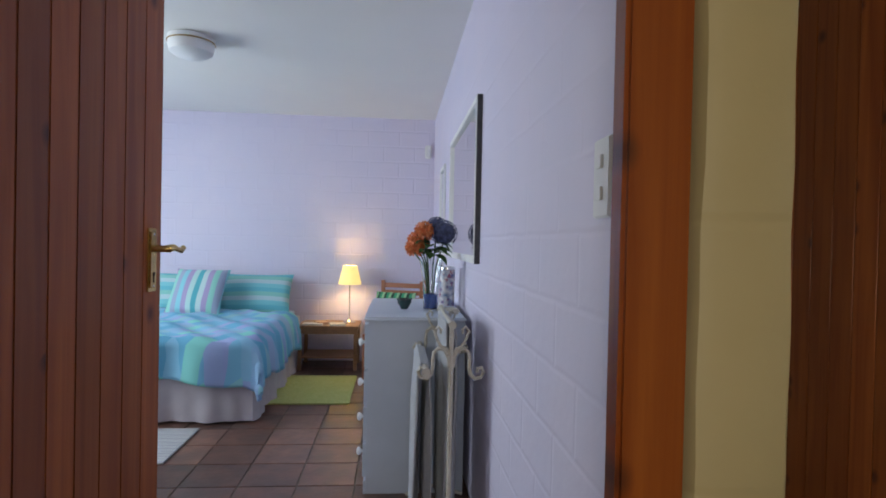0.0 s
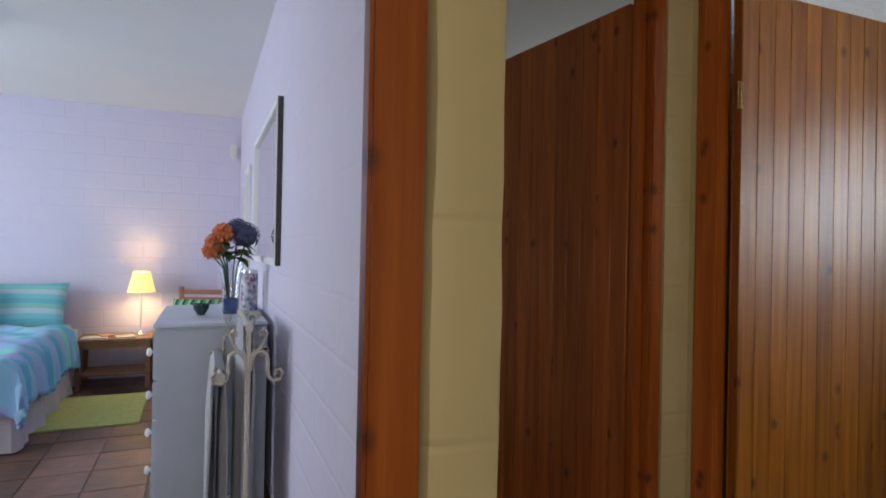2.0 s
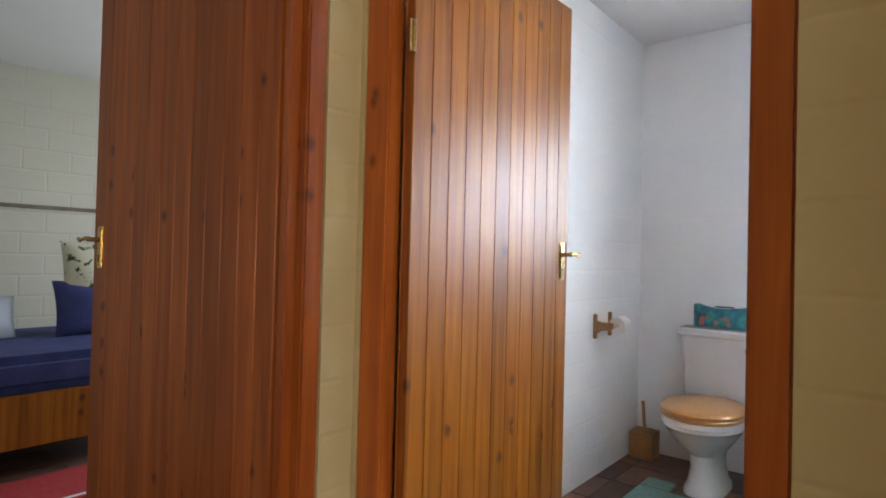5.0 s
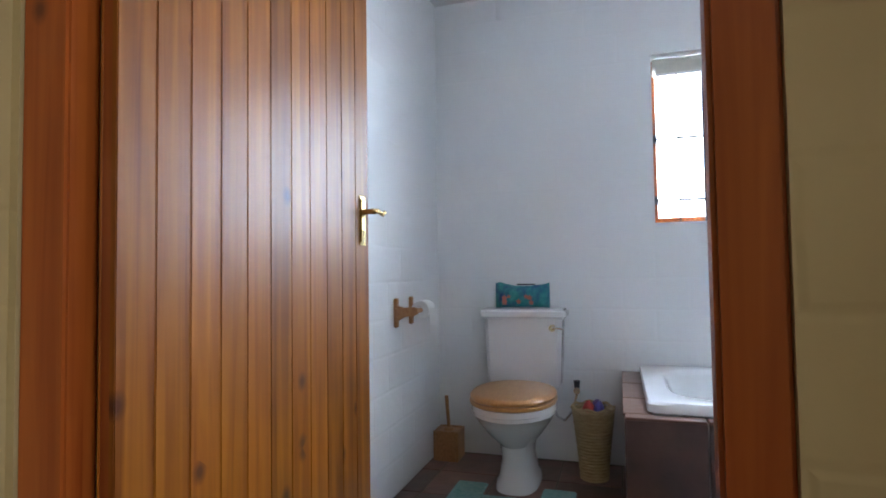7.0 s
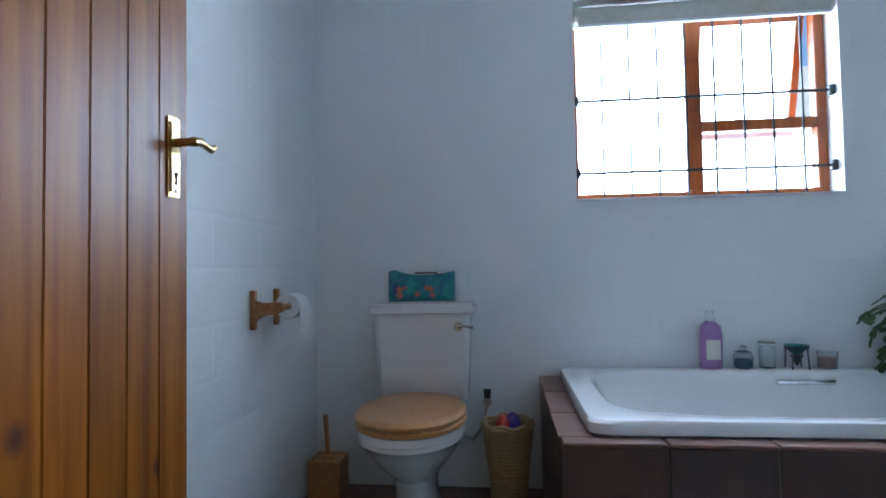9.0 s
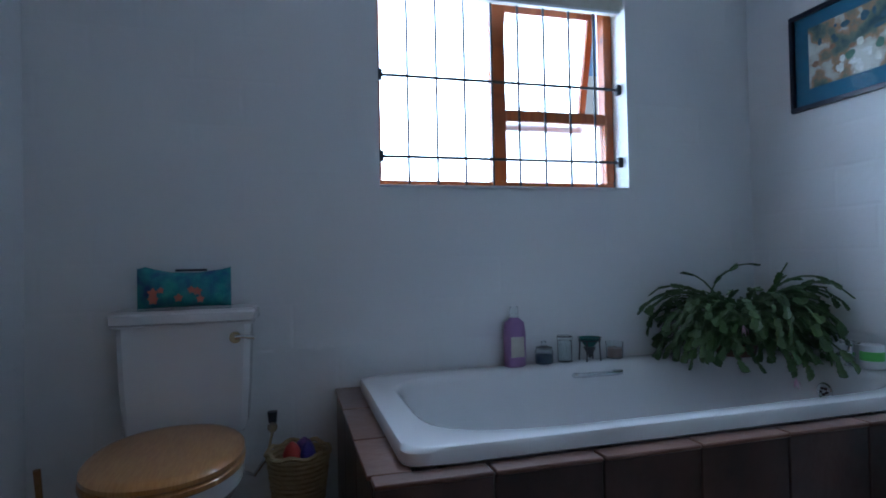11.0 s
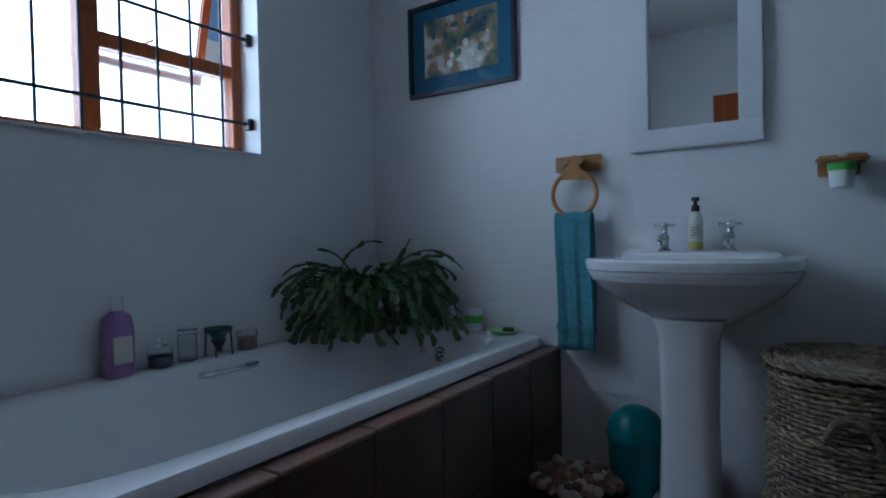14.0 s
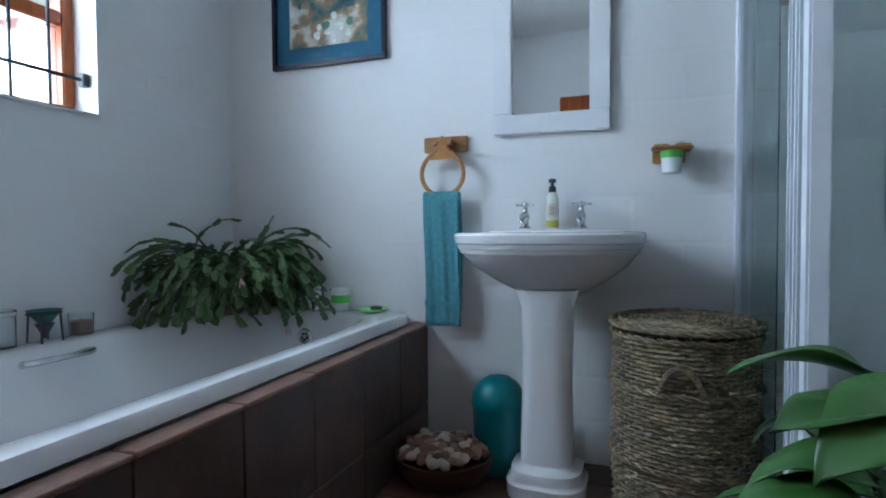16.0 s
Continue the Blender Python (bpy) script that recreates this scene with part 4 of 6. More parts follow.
part("jar_glass", lathe([(0.024, 0), (0.03, 0.004), (0.03, 0.09), (0.027, 0.092), (0.027, 0.008)], 24), "clear", t)
part("lid", lathe([(0.032, 0.0925), (0.033, 0.104), (0.028, 0.11)], 20), "clear", t)
t = put("oil_burner", 3.975, -1.03, RZ, "black wire stand with a green glass dish and oil burner cup", "oil burner")
for k in range(4):
    a = math.pi / 4 + math.pi / 2 * k
    part("leg", tube([(0.045 * math.cos(a), 0.045 * math.sin(a), 0), (0.04 * math.cos(a), 0.04 * math.sin(a), 0.085)], 0.0035, 6), "black", t)
part("ring", tube([(0.044 * math.cos(a), 0.044 * math.sin(a), 0.085) for a in (2 * math.pi * k / 24 for k in range(24))], 0.0035, 6, closed=True), "black", t)
part("glass_dish", lathe([(0.02, 0.06), (0.045, 0.092), (0.05, 0.096), (0.046, 0.096), (0.02, 0.064)], 24), material("green_glass", (0.03, 0.14, 0.12), 0.1), t)
part("cone_cup", lathe([(0.003, 0.01), (0.026, 0.055), (0.024, 0.056)], 16), "black", t)
t = put("candle_glass", 3.98, -1.15, RZ, "squat glass tumbler holding a rose brown candle", "candle")
part("tumbler", lathe([(0.028, 0), (0.034, 0.003), (0.037, 0.07), (0.034, 0.07), (0.031, 0.006)], 24), "clear", t)
part("candle", lathe([(0.029, 0.007), (0.031, 0.045), (0.004, 0.046), (0.003, 0.052)], 20), "wax", t)

for x, lab in ((3.53, "chrome cross-head bath tap near the overflow end"), (3.70, "chrome cross-head bath tap under the hanging cactus")):
    tap("tap", pose(x, YS + 0.065, RZ - 0.002, 0, 0, 180), lab)
t = put("soap_dispenser", 3.565, -1.885, RZ, "white soap pump bottle with a fresh green pump head", "soap dispenser")
part("bottle_body", lathe([(0.026, 0), (0.028, 0.004), (0.028, 0.075), (0.012, 0.088), (0.012, 0.095)], 20), "white_plastic", t)
part("pump", tube([(0, 0, 0.0955), (0, 0, 0.125), (0, 0.02, 0.132), (0, 0.035, 0.128)], [0.008, 0.006, 0.008, 0.005], 8), "green_plastic", t)
t = put("candle_jar", 3.46, -1.895, RZ, "white jar candle with a wide lime green band", "candle")
part("jar_body", lathe([(0.036, 0), (0.038, 0.003), (0.038, 0.085), (0.034, 0.088)], 24), "white_plastic", t)
part("band", lathe([(0.0385, 0.03), (0.0388, 0.031), (0.0388, 0.062), (0.0385, 0.063)], 24), "green_plastic", t)
M["paledish"] = material("pale_green_ceramic", (0.3, 0.55, 0.25), 0.3, second=(0.34, 0.6, 0.28), scale=12)
t = put("soap_dish", 3.30, -1.87, RZ - 0.001, "shallow pale green dish on the bath corner, dark soap inside", "soap dish")
part("dish", lathe([(0.03, 0), (0.045, 0.004), (0.062, 0.014), (0.06, 0.016), (0.04, 0.008), (0.005, 0.006)], 28), "paledish", t)
part("rim_band", tube([(0.061 * math.cos(a), 0.061 * math.sin(a), 0.016) for a in (2 * math.pi * k / 28 for k in range(28))], 0.002, 6, closed=True), "green_plastic", t)
t = put("dark_soap", 3.285, -1.872, RZ + 0.009, "small dark moulded soap lying in the pale green dish", "soap")
bm = loft([ring(0, 0, z, a, b, 14, 2.6) for z, a, b in ((0, 0.02, 0.012), (0.006, 0.026, 0.016), (0.014, 0.022, 0.013), (0.017, 0.01, 0.006))])
part("soap_bar", bm, "black", t)

t = put("hand_soap_bottle", 2.583, YS + 0.062, 0.868, "clear hand soap pump bottle with cream label, black pump", "soap dispenser")
part("bottle_body", lathe([(0.02, 0), (0.0225, 0.004), (0.0225, 0.105), (0.018, 0.12), (0.01, 0.13)], 20), material("pale_soap_plastic", (0.72, 0.74, 0.66), 0.2, coat=0.5), t)
part("liquid", lathe([(0.0228, 0.004), (0.0229, 0.005), (0.0229, 0.028), (0.0228, 0.029)], 20), material("yellow_soap", (0.55, 0.5, 0.12), 0.2), t)
lb = part("front_label", lathe([(0.0231, 0.04), (0.0233, 0.041), (0.0233, 0.088), (0.0231, 0.089)], 20), "label", t)
for k in range(4):
    part("print_bar", bx(-0.010, 0.010 - 0.004 * (k % 2), 0.0225, 0.0238, 0.05 + 0.008 * k, 0.053 + 0.008 * k), "wax", lb)
part("pump", tube([(0, 0, 0.1305), (0, 0, 0.15), (0, 0, 0.1502), (0, 0, 0.165), (0, 0, 0.1652), (0, 0, 0.178)], [0.013, 0.013, 0.007, 0.006, 0.014, 0.012], 12), "black", t)
part("nozzle", tube([(0, 0.005, 0.172), (0, 0.04, 0.17)], [0.005, 0.004], 8), "black", t)

M["tealbin"] = material("teal_plastic", (0.0, 0.13, 0.15), 0.35, second=(0.005, 0.16, 0.17), scale=12)
t = put("waste_bin", 2.765, -1.80, 0, "teal plastic bin with a domed swing lid on tiled floor", "bin")
part("bin_body", lathe([(0.078, 0), (0.082, 0.004), (0.094, 0.23), (0.096, 0.235)], 32), "tealbin", t)
part("dome_lid", lathe([(0.098, 0.2355), (0.098, 0.25), (0.09, 0.285), (0.07, 0.315), (0.04, 0.335), (0.01, 0.342)], 32), "tealbin", t)

t = put("pebble_bowl", 2.925, -1.66, 0, "dark wooden bowl filled with white and brown pebbles", "bowl")
part("bowl_shell", lathe([(0.10, 0), (0.13, 0.008), (0.165, 0.05), (0.17, 0.095), (0.162, 0.095), (0.155, 0.055), (0.1, 0.03)], 36), material("dark_turned_wood", (0.05, 0.022, 0.012), 0.4, second=(0.08, 0.035, 0.02), scale=12), t)
rnd = random.Random(5)
peb = [material("pebble", c, 0.55, second=tuple(v * 1.2 for v in c), scale=25) for c in ((0.42, 0.37, 0.3), (0.26, 0.15, 0.1), (0.18, 0.09, 0.06), (0.45, 0.34, 0.26), (0.12, 0.07, 0.05))]
pmesh = []
for c in range(5):
    bm = loft([ring(0, 0, 0.016 * math.sin(a), max(0.026 * math.cos(a), 1e-4), max(0.018 * math.cos(a), 1e-4), 12, 2.3) for a in (radians(v) for v in (-88, -60, -30, 0, 30, 60, 88))])
    me = mesh_of("pebble", bm, True)
    me.materials.append(peb[c])
    pmesh.append(me)
for k in range(75):
    a, q = k * 2.4, 0.145 * math.sqrt((k + 0.5) / 75)
    ob = new("pebble", pmesh[rnd.choice((0, 1, 1, 2, 2, 3, 4))])
    ob.parent = t
    s = rnd.uniform(0.75, 1.15)
    ob.matrix_basis = pose(q * math.cos(a), q * math.sin(a), 0.10 + 0.012 * rnd.random() + 0.02 * (1 - q / 0.15), rnd.uniform(-30, 30), rnd.uniform(-30, 30), rnd.uniform(0, 180)) @ Matrix.Scale(s, 4)

t = put("toilet_brush", 3.93, 0.93, 0, "light wooden toilet brush standing in its square wooden box", "toilet brush")
bm = bx(-0.065, 0.065, -0.065, 0.065, 0, 0.012, 0.003)
for a in ((-0.07, 0.07, -0.07, -0.058, 0.0, 0.16), (-0.07, 0.07, 0.058, 0.07, 0.0, 0.16), (-0.07, -0.058, -0.0575, 0.0575, 0.0, 0.16), (0.058, 0.07, -0.0575, 0.0575, 0.0, 0.16)):
    box(bm, *a, 0.003)
box(bm, -0.058, 0.058, -0.058, 0.058, 0.145, 0.152)
part("box", bm, "oak", t)
part("stick", tube([(0.0, 0, 0.153), (-0.01, 0.01, 0.34)], [0.009, 0.011], 10), "oak", t)
part("collar", lathe([(0.03, 0.1525), (0.025, 0.165), (0.012, 0.17)], 16), "oak", t)

t = put("toilet_roll_holder", 3.368, YN, 0.835, "light wooden toilet roll holder, part-used white roll hanging", "toilet roll holder")
for x in (0, 0.195):
    part("wall_plate", bx(x - 0.011, x + 0.011, -0.02, -0.001, -0.065, 0.07, 0.003), "oak", t)
    bm = loft([[(x - 0.009, y, c - h), (x + 0.009, y, c - h), (x + 0.009, y, c + h), (x - 0.009, y, c + h)] for y, c, h in ((-0.0205, 0.0, 0.035), (-0.05, 0.005, 0.022), (-0.10, 0.01, 0.02), (-0.118, 0.012, 0.012))])
    part("arm", bm, "oak", t)
part("spindle", tube([(-0.012, -0.098, 0.01), (0.21, -0.098, 0.01)], 0.011, 10), "oak", t)
t = put("toilet_roll", 3.50, YN - 0.098, 0.845, "white toilet paper roll with one sheet hanging down", "toilet roll")
M["paper"] = material("white_paper", (0.8, 0.8, 0.79), 0.95, second=(0.77, 0.77, 0.76), scale=30, bump=0.3, bump_scale=200)
bm = loft([[(x, r * math.cos(a), r * math.sin(a)) for a in (2 * math.pi * k / 28 for k in range(28))] for x, r in ((-0.05, 0.015), (-0.05, 0.043), (-0.048, 0.045), (0.048, 0.045), (0.05, 0.043), (0.05, 0.015), (-0.05, 0.015))], cap=False)
part("roll", bm, "paper", t)
part("loose_sheet", bx(-0.048, 0.048, -0.048, -0.0465, -0.10, 0.0, 0.0005), "paper", t)

M["straw"] = material("pale_straw", (0.38, 0.27, 0.13), 0.7, second=(0.48, 0.36, 0.19), scale=30, bump=0.6, bump_scale=120, stretch=(1, 1, 4))
t = put("straw_basket", 3.82, 0.150, 0, "tall flared straw basket holding bright hair things", "basket")
bm = bmesh.new()
for k in range(22):
    z = 0.008 + k * 0.0155
    r = 0.062 + 0.036 * (k / 22) ** 1.3
    rings = []
    tube([((r + 0.0015 * math.sin(14 * a + 3.14 * (k % 2))) * math.cos(a), (r + 0.0015 * math.sin(14 * a + 3.14 * (k % 2))) * math.sin(a), z) for a in (2 * math.pi * j / 42 for j in range(42))], 0.009, 6, bm=bm, closed=False)
part("coil_work", bm, "straw", t, kind="stuff")
part("base", lathe([(0.06, 0.0), (0.06, 0.02)], 24), "straw", t)
part("wavy_rim", tube([((0.1 + 0.004 * math.sin(9 * a)) * math.cos(a), (0.1 + 0.004 * math.sin(9 * a)) * math.sin(a), 0.348 + 0.006 * math.sin(7 * a)) for a in (2 * math.pi * j / 56 for j in range(56))], 0.008, 6, closed=True), "straw", t)
for nm, x, y, c, r in (("hair_scrunchie", -0.02, 0.02, (0.5, 0.05, 0.04), 0.035), ("hair_brush", 0.015, -0.02, (0.1, 0.04, 0.22), 0.04), ("comb", -0.03, -0.03, (0.06, 0.05, 0.3), 0.03)):
    q = put(nm, 3.82 + x, 0.150 + y, 0.325, "small coloured hair thing lying in the straw basket", "hair accessory")
    part("body", loft([ring(0, 0, z, a, a * 0.8, 14, 2) for z, a in ((0, r), (0.02, r * 1.1), (0.045, r * 0.7), (0.058, r * 0.2))]), material(nm + "_plastic", c, 0.5), q)
t = put("water_pipe", 3.97, 0.235, 0, "small chrome stop valve and flexible pipe beside the toilet", "pipe")
part("valve", tube([(0.05, 0, 0.40), (-0.02, 0, 0.40), (-0.04, 0, 0.40)], [0.012, 0.012, 0.018], 10), "chrome", t)
part("valve_knob", tube([(-0.02, 0, 0.412), (-0.02, 0, 0.45)], [0.014, 0.018], 10), "black", t)
part("flexible_pipe", tube([(-0.02, 0, 0.39), (-0.05, 0.02, 0.30), (-0.06, 0.06, 0.25), (-0.04, 0.10, 0.26), (0.0, 0.14, 0.34)], 0.007, 8), "chrome", t)

M["turq"] = material("turquoise_printed_cloth", (0.02, 0.22, 0.24), 0.8, second=(0.08, 0.38, 0.34), scale=24, stain=(0.03, 0.08, 0.22), stain_scale=16, bump=0.3, bump_scale=200)
t = put("tissue_bag", 3.93, 0.508, 0.8265, "turquoise printed fabric tissue pouch lying on the cistern", "bag")
bm = loft([[(0.05 * w * math.cos(a), y, 0.068 + 0.066 * h * math.sin(a) + z0) for a in (2 * math.pi * k / 16 for k in range(16))] for y, w, h, z0 in ((-0.145, 0.08, 1.06, 0), (-0.143, 0.2, 1.0, 0), (-0.11, 0.7, 0.93, -0.003), (-0.04, 0.95, 0.86, -0.006), (0.04, 0.95, 0.88, -0.006), (0.09, 0.8, 0.97, -0.001), (0.12, 0.5, 1.05, 0.003), (0.143, 0.2, 1.0, 0), (0.145, 0.08, 1.04, 0))])
part("pouch", bm, "turq", t)
part("opening", bx(-0.004, 0.004, -0.07, 0.03, 0.122, 0.130, 0.002), "black", t)
rnd = random.Random(2)
for k in range(7):
    bm = bmesh.new()
    r = rnd.uniform(0.008, 0.014)
    bm.faces.new([bm.verts.new((0, r * math.cos(a) * (1 + 0.25 * math.sin(5 * a)), r * math.sin(a) * (1 + 0.25 * math.sin(5 * a)))) for a in (2 * math.pi * j / 20 for j in range(20))])
    y = rnd.uniform(-0.11, 0.1)
    part("printed_flower", bm, material("coral_print", (0.5, 0.16, 0.12), 0.8), t, smooth=False, m=pose(-0.0508 + 0.01 * (abs(y) / 0.11) ** 2, y, 0.05 + rnd.uniform(-0.02, 0.025)))

M["matcloth"] = material("pale_turquoise_mat", (0.2, 0.42, 0.4), 0.95, second=(0.3, 0.5, 0.47), scale=50, bump=1.0, bump_scale=220)
t = put("pedestal_mat", 3.35, 0.50, 0.001, "pale turquoise cut-pile pedestal mat on tiled floor", "mat")
bm = bx(-0.32, 0.10, -0.28, 0.28, 0, 0.014, 0.006)
box(bm, 0.101, 0.24, -0.28, -0.13, 0, 0.014, 0.006)
box(bm, 0.101, 0.24, 0.13, 0.28, 0, 0.014, 0.006)
part("rug_body", bm, "matcloth", t)

# ---- plants ----
M["cactus"] = material("dark_cactus_green", (0.035, 0.075, 0.02), 0.5, second=(0.07, 0.13, 0.035), scale=9, bump=0.2)
M["leaf"] = material("glossy_leaf", (0.025, 0.085, 0.018), 0.35, second=(0.055, 0.15, 0.03), scale=5, bump=0.15, bump_scale=30)
M["young_leaf"] = material("young_leaf", (0.12, 0.32, 0.03), 0.4, second=(0.2, 0.42, 0.05), scale=5)
M["soil"] = material("potting_soil", (0.03, 0.02, 0.015), 0.9, second=(0.06, 0.04, 0.03), scale=40)
M["pot"] = material("terracotta_pot", (0.07, 0.035, 0.022), 0.8, second=(0.1, 0.05, 0.03), scale=10)
M["petal"] = material("pale_pink_petal", (0.6, 0.38, 0.5), 0.6)


def christmas_cactus(x, y, z):
    t = put("hanging_cactus", x, y, z, "large arching leaf cactus with flat jointed stems, few pale pink flowers", "plant")
    part("pot", lathe([(0.07, 0), (0.075, 0.004), (0.1, 0.13), (0.105, 0.13), (0.105, 0.155), (0.095, 0.155), (0.085, 0.12)], 28), "pot", t)
    part("soil", lathe([(0.088, 0.118), (0.09, 0.128), (0.01, 0.135)], 24), "soil", t)
    rnd = random.Random(11)
    bm = bmesh.new()
    tips = []
    for k in range(270):
        az = rnd.uniform(math.radians(88), math.radians(278)) if k % 5 else rnd.uniform(0, 6.28)
        el = radians(rnd.uniform(8, 58))
        reach = rnd.uniform(0.75, 1.15)
        p = Vector((0.05 * math.cos(az), 0.05 * math.sin(az), 0.13))
        d = Vector((math.cos(az) * math.cos(el), math.sin(az) * math.cos(el), math.sin(el)))
        n = rnd.randint(6, 10)
        for s in range(n):
            L = 0.047 * reach * rnd.uniform(0.85, 1.1)
            q = p + d * L
            if x + q.x > XE - 0.02:
                q.x = XE - 0.02 - x
                d.x = min(d.x, 0) 
                d.y -= 0.0
            if y + q.y < YS + 0.02:
                q.y = YS + 0.02 - y
                d.y = max(d.y, 0)
            side = d.cross(Vector((0, 0, 1)))
            if side.length < 0.05:
                side = Vector((math.sin(az), -math.cos(az), 0))
            side.normalize()
            side = (side + 0.6 * Vector((rnd.uniform(-1, 1), rnd.uniform(-1, 1), rnd.uniform(-1, 1)))).normalized()
            nn = d.cross(side).normalized()
            w = 0.0165 * rnd.uniform(0.8, 1.2)
            pr = [(0, 0.25), (0.25, 0.8), (0.38, 0.62), (0.62, 1.05), (0.75, 0.85), (0.93, 1.0), (1.0, 0.4)]
            left = [bm.verts.new(p + (q - p) * u + side * w * v) for u, v in pr]
            right = [bm.verts.new(p + (q - p) * u - side * w * v) for u, v in pr]
            mid = [bm.verts.new(p + (q - p) * u + nn * 0.003) for u, v in pr]
            for i in range(len(pr) - 1):
                bm.faces.new((left[i], left[i + 1], mid[i + 1], mid[i]))
                bm.faces.new((mid[i], mid[i + 1], right[i + 1], right[i]))
            p = q
            d = (d + Vector((0, 0, -0.17 - 0.025 * s)) * rnd.uniform(0.7, 1.2) + 0.26 * Vector((rnd.uniform(-1, 1), rnd.uniform(-1, 1), 0))).normalized()
            if z + p.z < RZ + (0.015 if k % 6 else -0.07):
                break
        tips.append(p.copy())
    o = part("stem_mass", bm, "cactus", t, kind="stuff", smooth=False)
    sol = o.modifiers.new("thickness", "SOLIDIFY")
    sol.thickness = 0.003
    for k in (12, 47, 88):
        p = tips[k]
        bm = bmesh.new()
        for j in range(7):
            a = j * 0.9
            c, s = math.cos(a), math.sin(a)
            r = 0.006 + 0.009 * (j % 2)
            vs = [bm.verts.new(p + Vector(v)) for v in ((0, 0, 0), (r * c - 0.003 * s, r * s + 0.003 * c, -0.02), (1.5 * r * c, 1.5 * r * s, -0.042), (r * c + 0.003 * s, r * s - 0.003 * c, -0.02))]
            bm.faces.new(vs)
        part("flower", bm, "petal", t, "pale pink drooping flower", smooth=False)


christmas_cactus(3.86, -1.66, RZ)


def blade(length, width, droop, curl=0.25, n=12, wave=0.0, seed=0):
    """A broad pointed leaf from the origin along +x, bending down, folded along its midrib."""
    bm = bmesh.new()
    rows, p, ang = [], Vector((0, 0, 0)), 0.0
    for i in range(n + 1):
        u = i / n
        w = width * (math.sin(math.pi * min(1, u * 0.93 + 0.06)) ** 0.8) * (1 - 0.35 * u) if 0 < i < n else 0.0008
        row = [bm.verts.new(p + Vector((0.12 * w * abs(v), v * w, curl * abs(v) ** 1.5 * w + wave * math.sin(9 * u + seed + 2 * v) * abs(v) * width))) for v in (-1, -0.55, 0, 0.55, 1)]
        rows.append(row)
        ang -= droop / n
        p = p + Vector((math.cos(ang), 0, math.sin(ang))) * length / n
    for a, b in zip(rows, rows[1:]):
        for i in range(4):
            bm.faces.new((a[i], a[i + 1], b[i + 1], b[i]))
    bmesh.ops.transform(bm, matrix=Matrix.Identity(4), verts=bm.verts)
    return bm


def leafy_plant(x, y, z):
    t = put("leafy_pot_plant", x, y, z, "large broad-leaved green pot plant with arching glossy leaves", "plant")
    part("pot", lathe([(0.11, 0), (0.115, 0.004), (0.15, 0.26), (0.16, 0.26), (0.16, 0.29), (0.148, 0.29), (0.14, 0.25)], 32), "ceramic", t, "white glazed pot")
    part("soil", lathe([(0.142, 0.25), (0.143, 0.262), (0.01, 0.27)], 24), "soil", t)
    rnd = random.Random(21)
    for k in range(44):
        az = k * 137.5 + rnd.uniform(-12, 12)
        u = k / 44
        h = 0.42 + 0.22 * (1 - u) + rnd.uniform(-0.03, 0.05)
        L = rnd.uniform(0.15, 0.21)
        if x + (L + 0.12) * math.cos(radians(az)) < XW + 0.03:
            continue
        r0 = 0.05 + 0.04 * u
        a = radians(az)
        base = (0.03 * math.cos(a), 0.03 * math.sin(a), 0.26)
        top = (r0 * math.cos(a) * 1.8, r0 * math.sin(a) * 1.8, h)
        lf = part("leaf", blade(L, 0.058 * rnd.uniform(0.85, 1.2), radians(rnd.uniform(60, 95)), 0.3, wave=0.12, seed=k), "leaf", t, m=pose(*top, rnd.uniform(-15, 15), -rnd.uniform(15, 50), az))
        sol = lf.modifiers.new("thickness", "SOLIDIFY")
        sol.thickness = 0.0012
        mid = tuple((b + c) / 2 * (0.8 if i < 2 else 1) for i, (b, c) in enumerate(zip(base, top)))
        part("stalk", tube([base, mid, top], [0.004, 0.0035, 0.003], 6), "leaf", t)
    part("stalk", tube([(0, 0, 0.26), (-0.02, 0.12, 0.62), (-0.04, 0.30, 0.87)], [0.005, 0.004, 0.003], 6), "leaf", t)
    lf = part("leaf", blade(0.18, 0.05, radians(50), 0.3, wave=0.12, seed=3), "young_leaf", t, "fresh lime green young leaf", m=pose(-0.04, 0.31, 0.87, 20, -10, 97))
    lf.modifiers.new("thickness", "SOLIDIFY").thickness = 0.0012


leafy_plant(1.915, -0.60, 0.0)

# wall things past the shower glass
t = put("shower_shelf_peg", 1.80, YS, 1.60, "small wooden peg board on the shower wall", "wall hook")
part("wall_plate", bx(-0.08, 0.06, 0.001, 0.018, -0.02, 0.02, 0.003), "oak", t)
part("peg", tube([(-0.055, 0.0185, 0), (-0.055, 0.07, 0.02)], [0.012, 0.015], 10), "oak", t)

t = put("shower_caddy", 1.50, YS, 1.02, "white plastic shower caddy with green and brown soap bottles", "caddy")
part("back_panel", bx(-0.11, 0.07, 0.001, 0.012, -0.16, 0.15, 0.01), "white_plastic", t)
for z, mt in ((0.06, "green_plastic"), (-0.02, "darkgreen_plastic"), (-0.10, "straw")):
    if mt not in M:
        M[mt] = material(mt, (0.02, 0.12, 0.06), 0.4)
    part("soap_holder", bx(-0.04, 0.06, 0.013, 0.07, z - 0.008, z + 0.03, 0.012, 3), mt, t)

# ---- bedroom ----


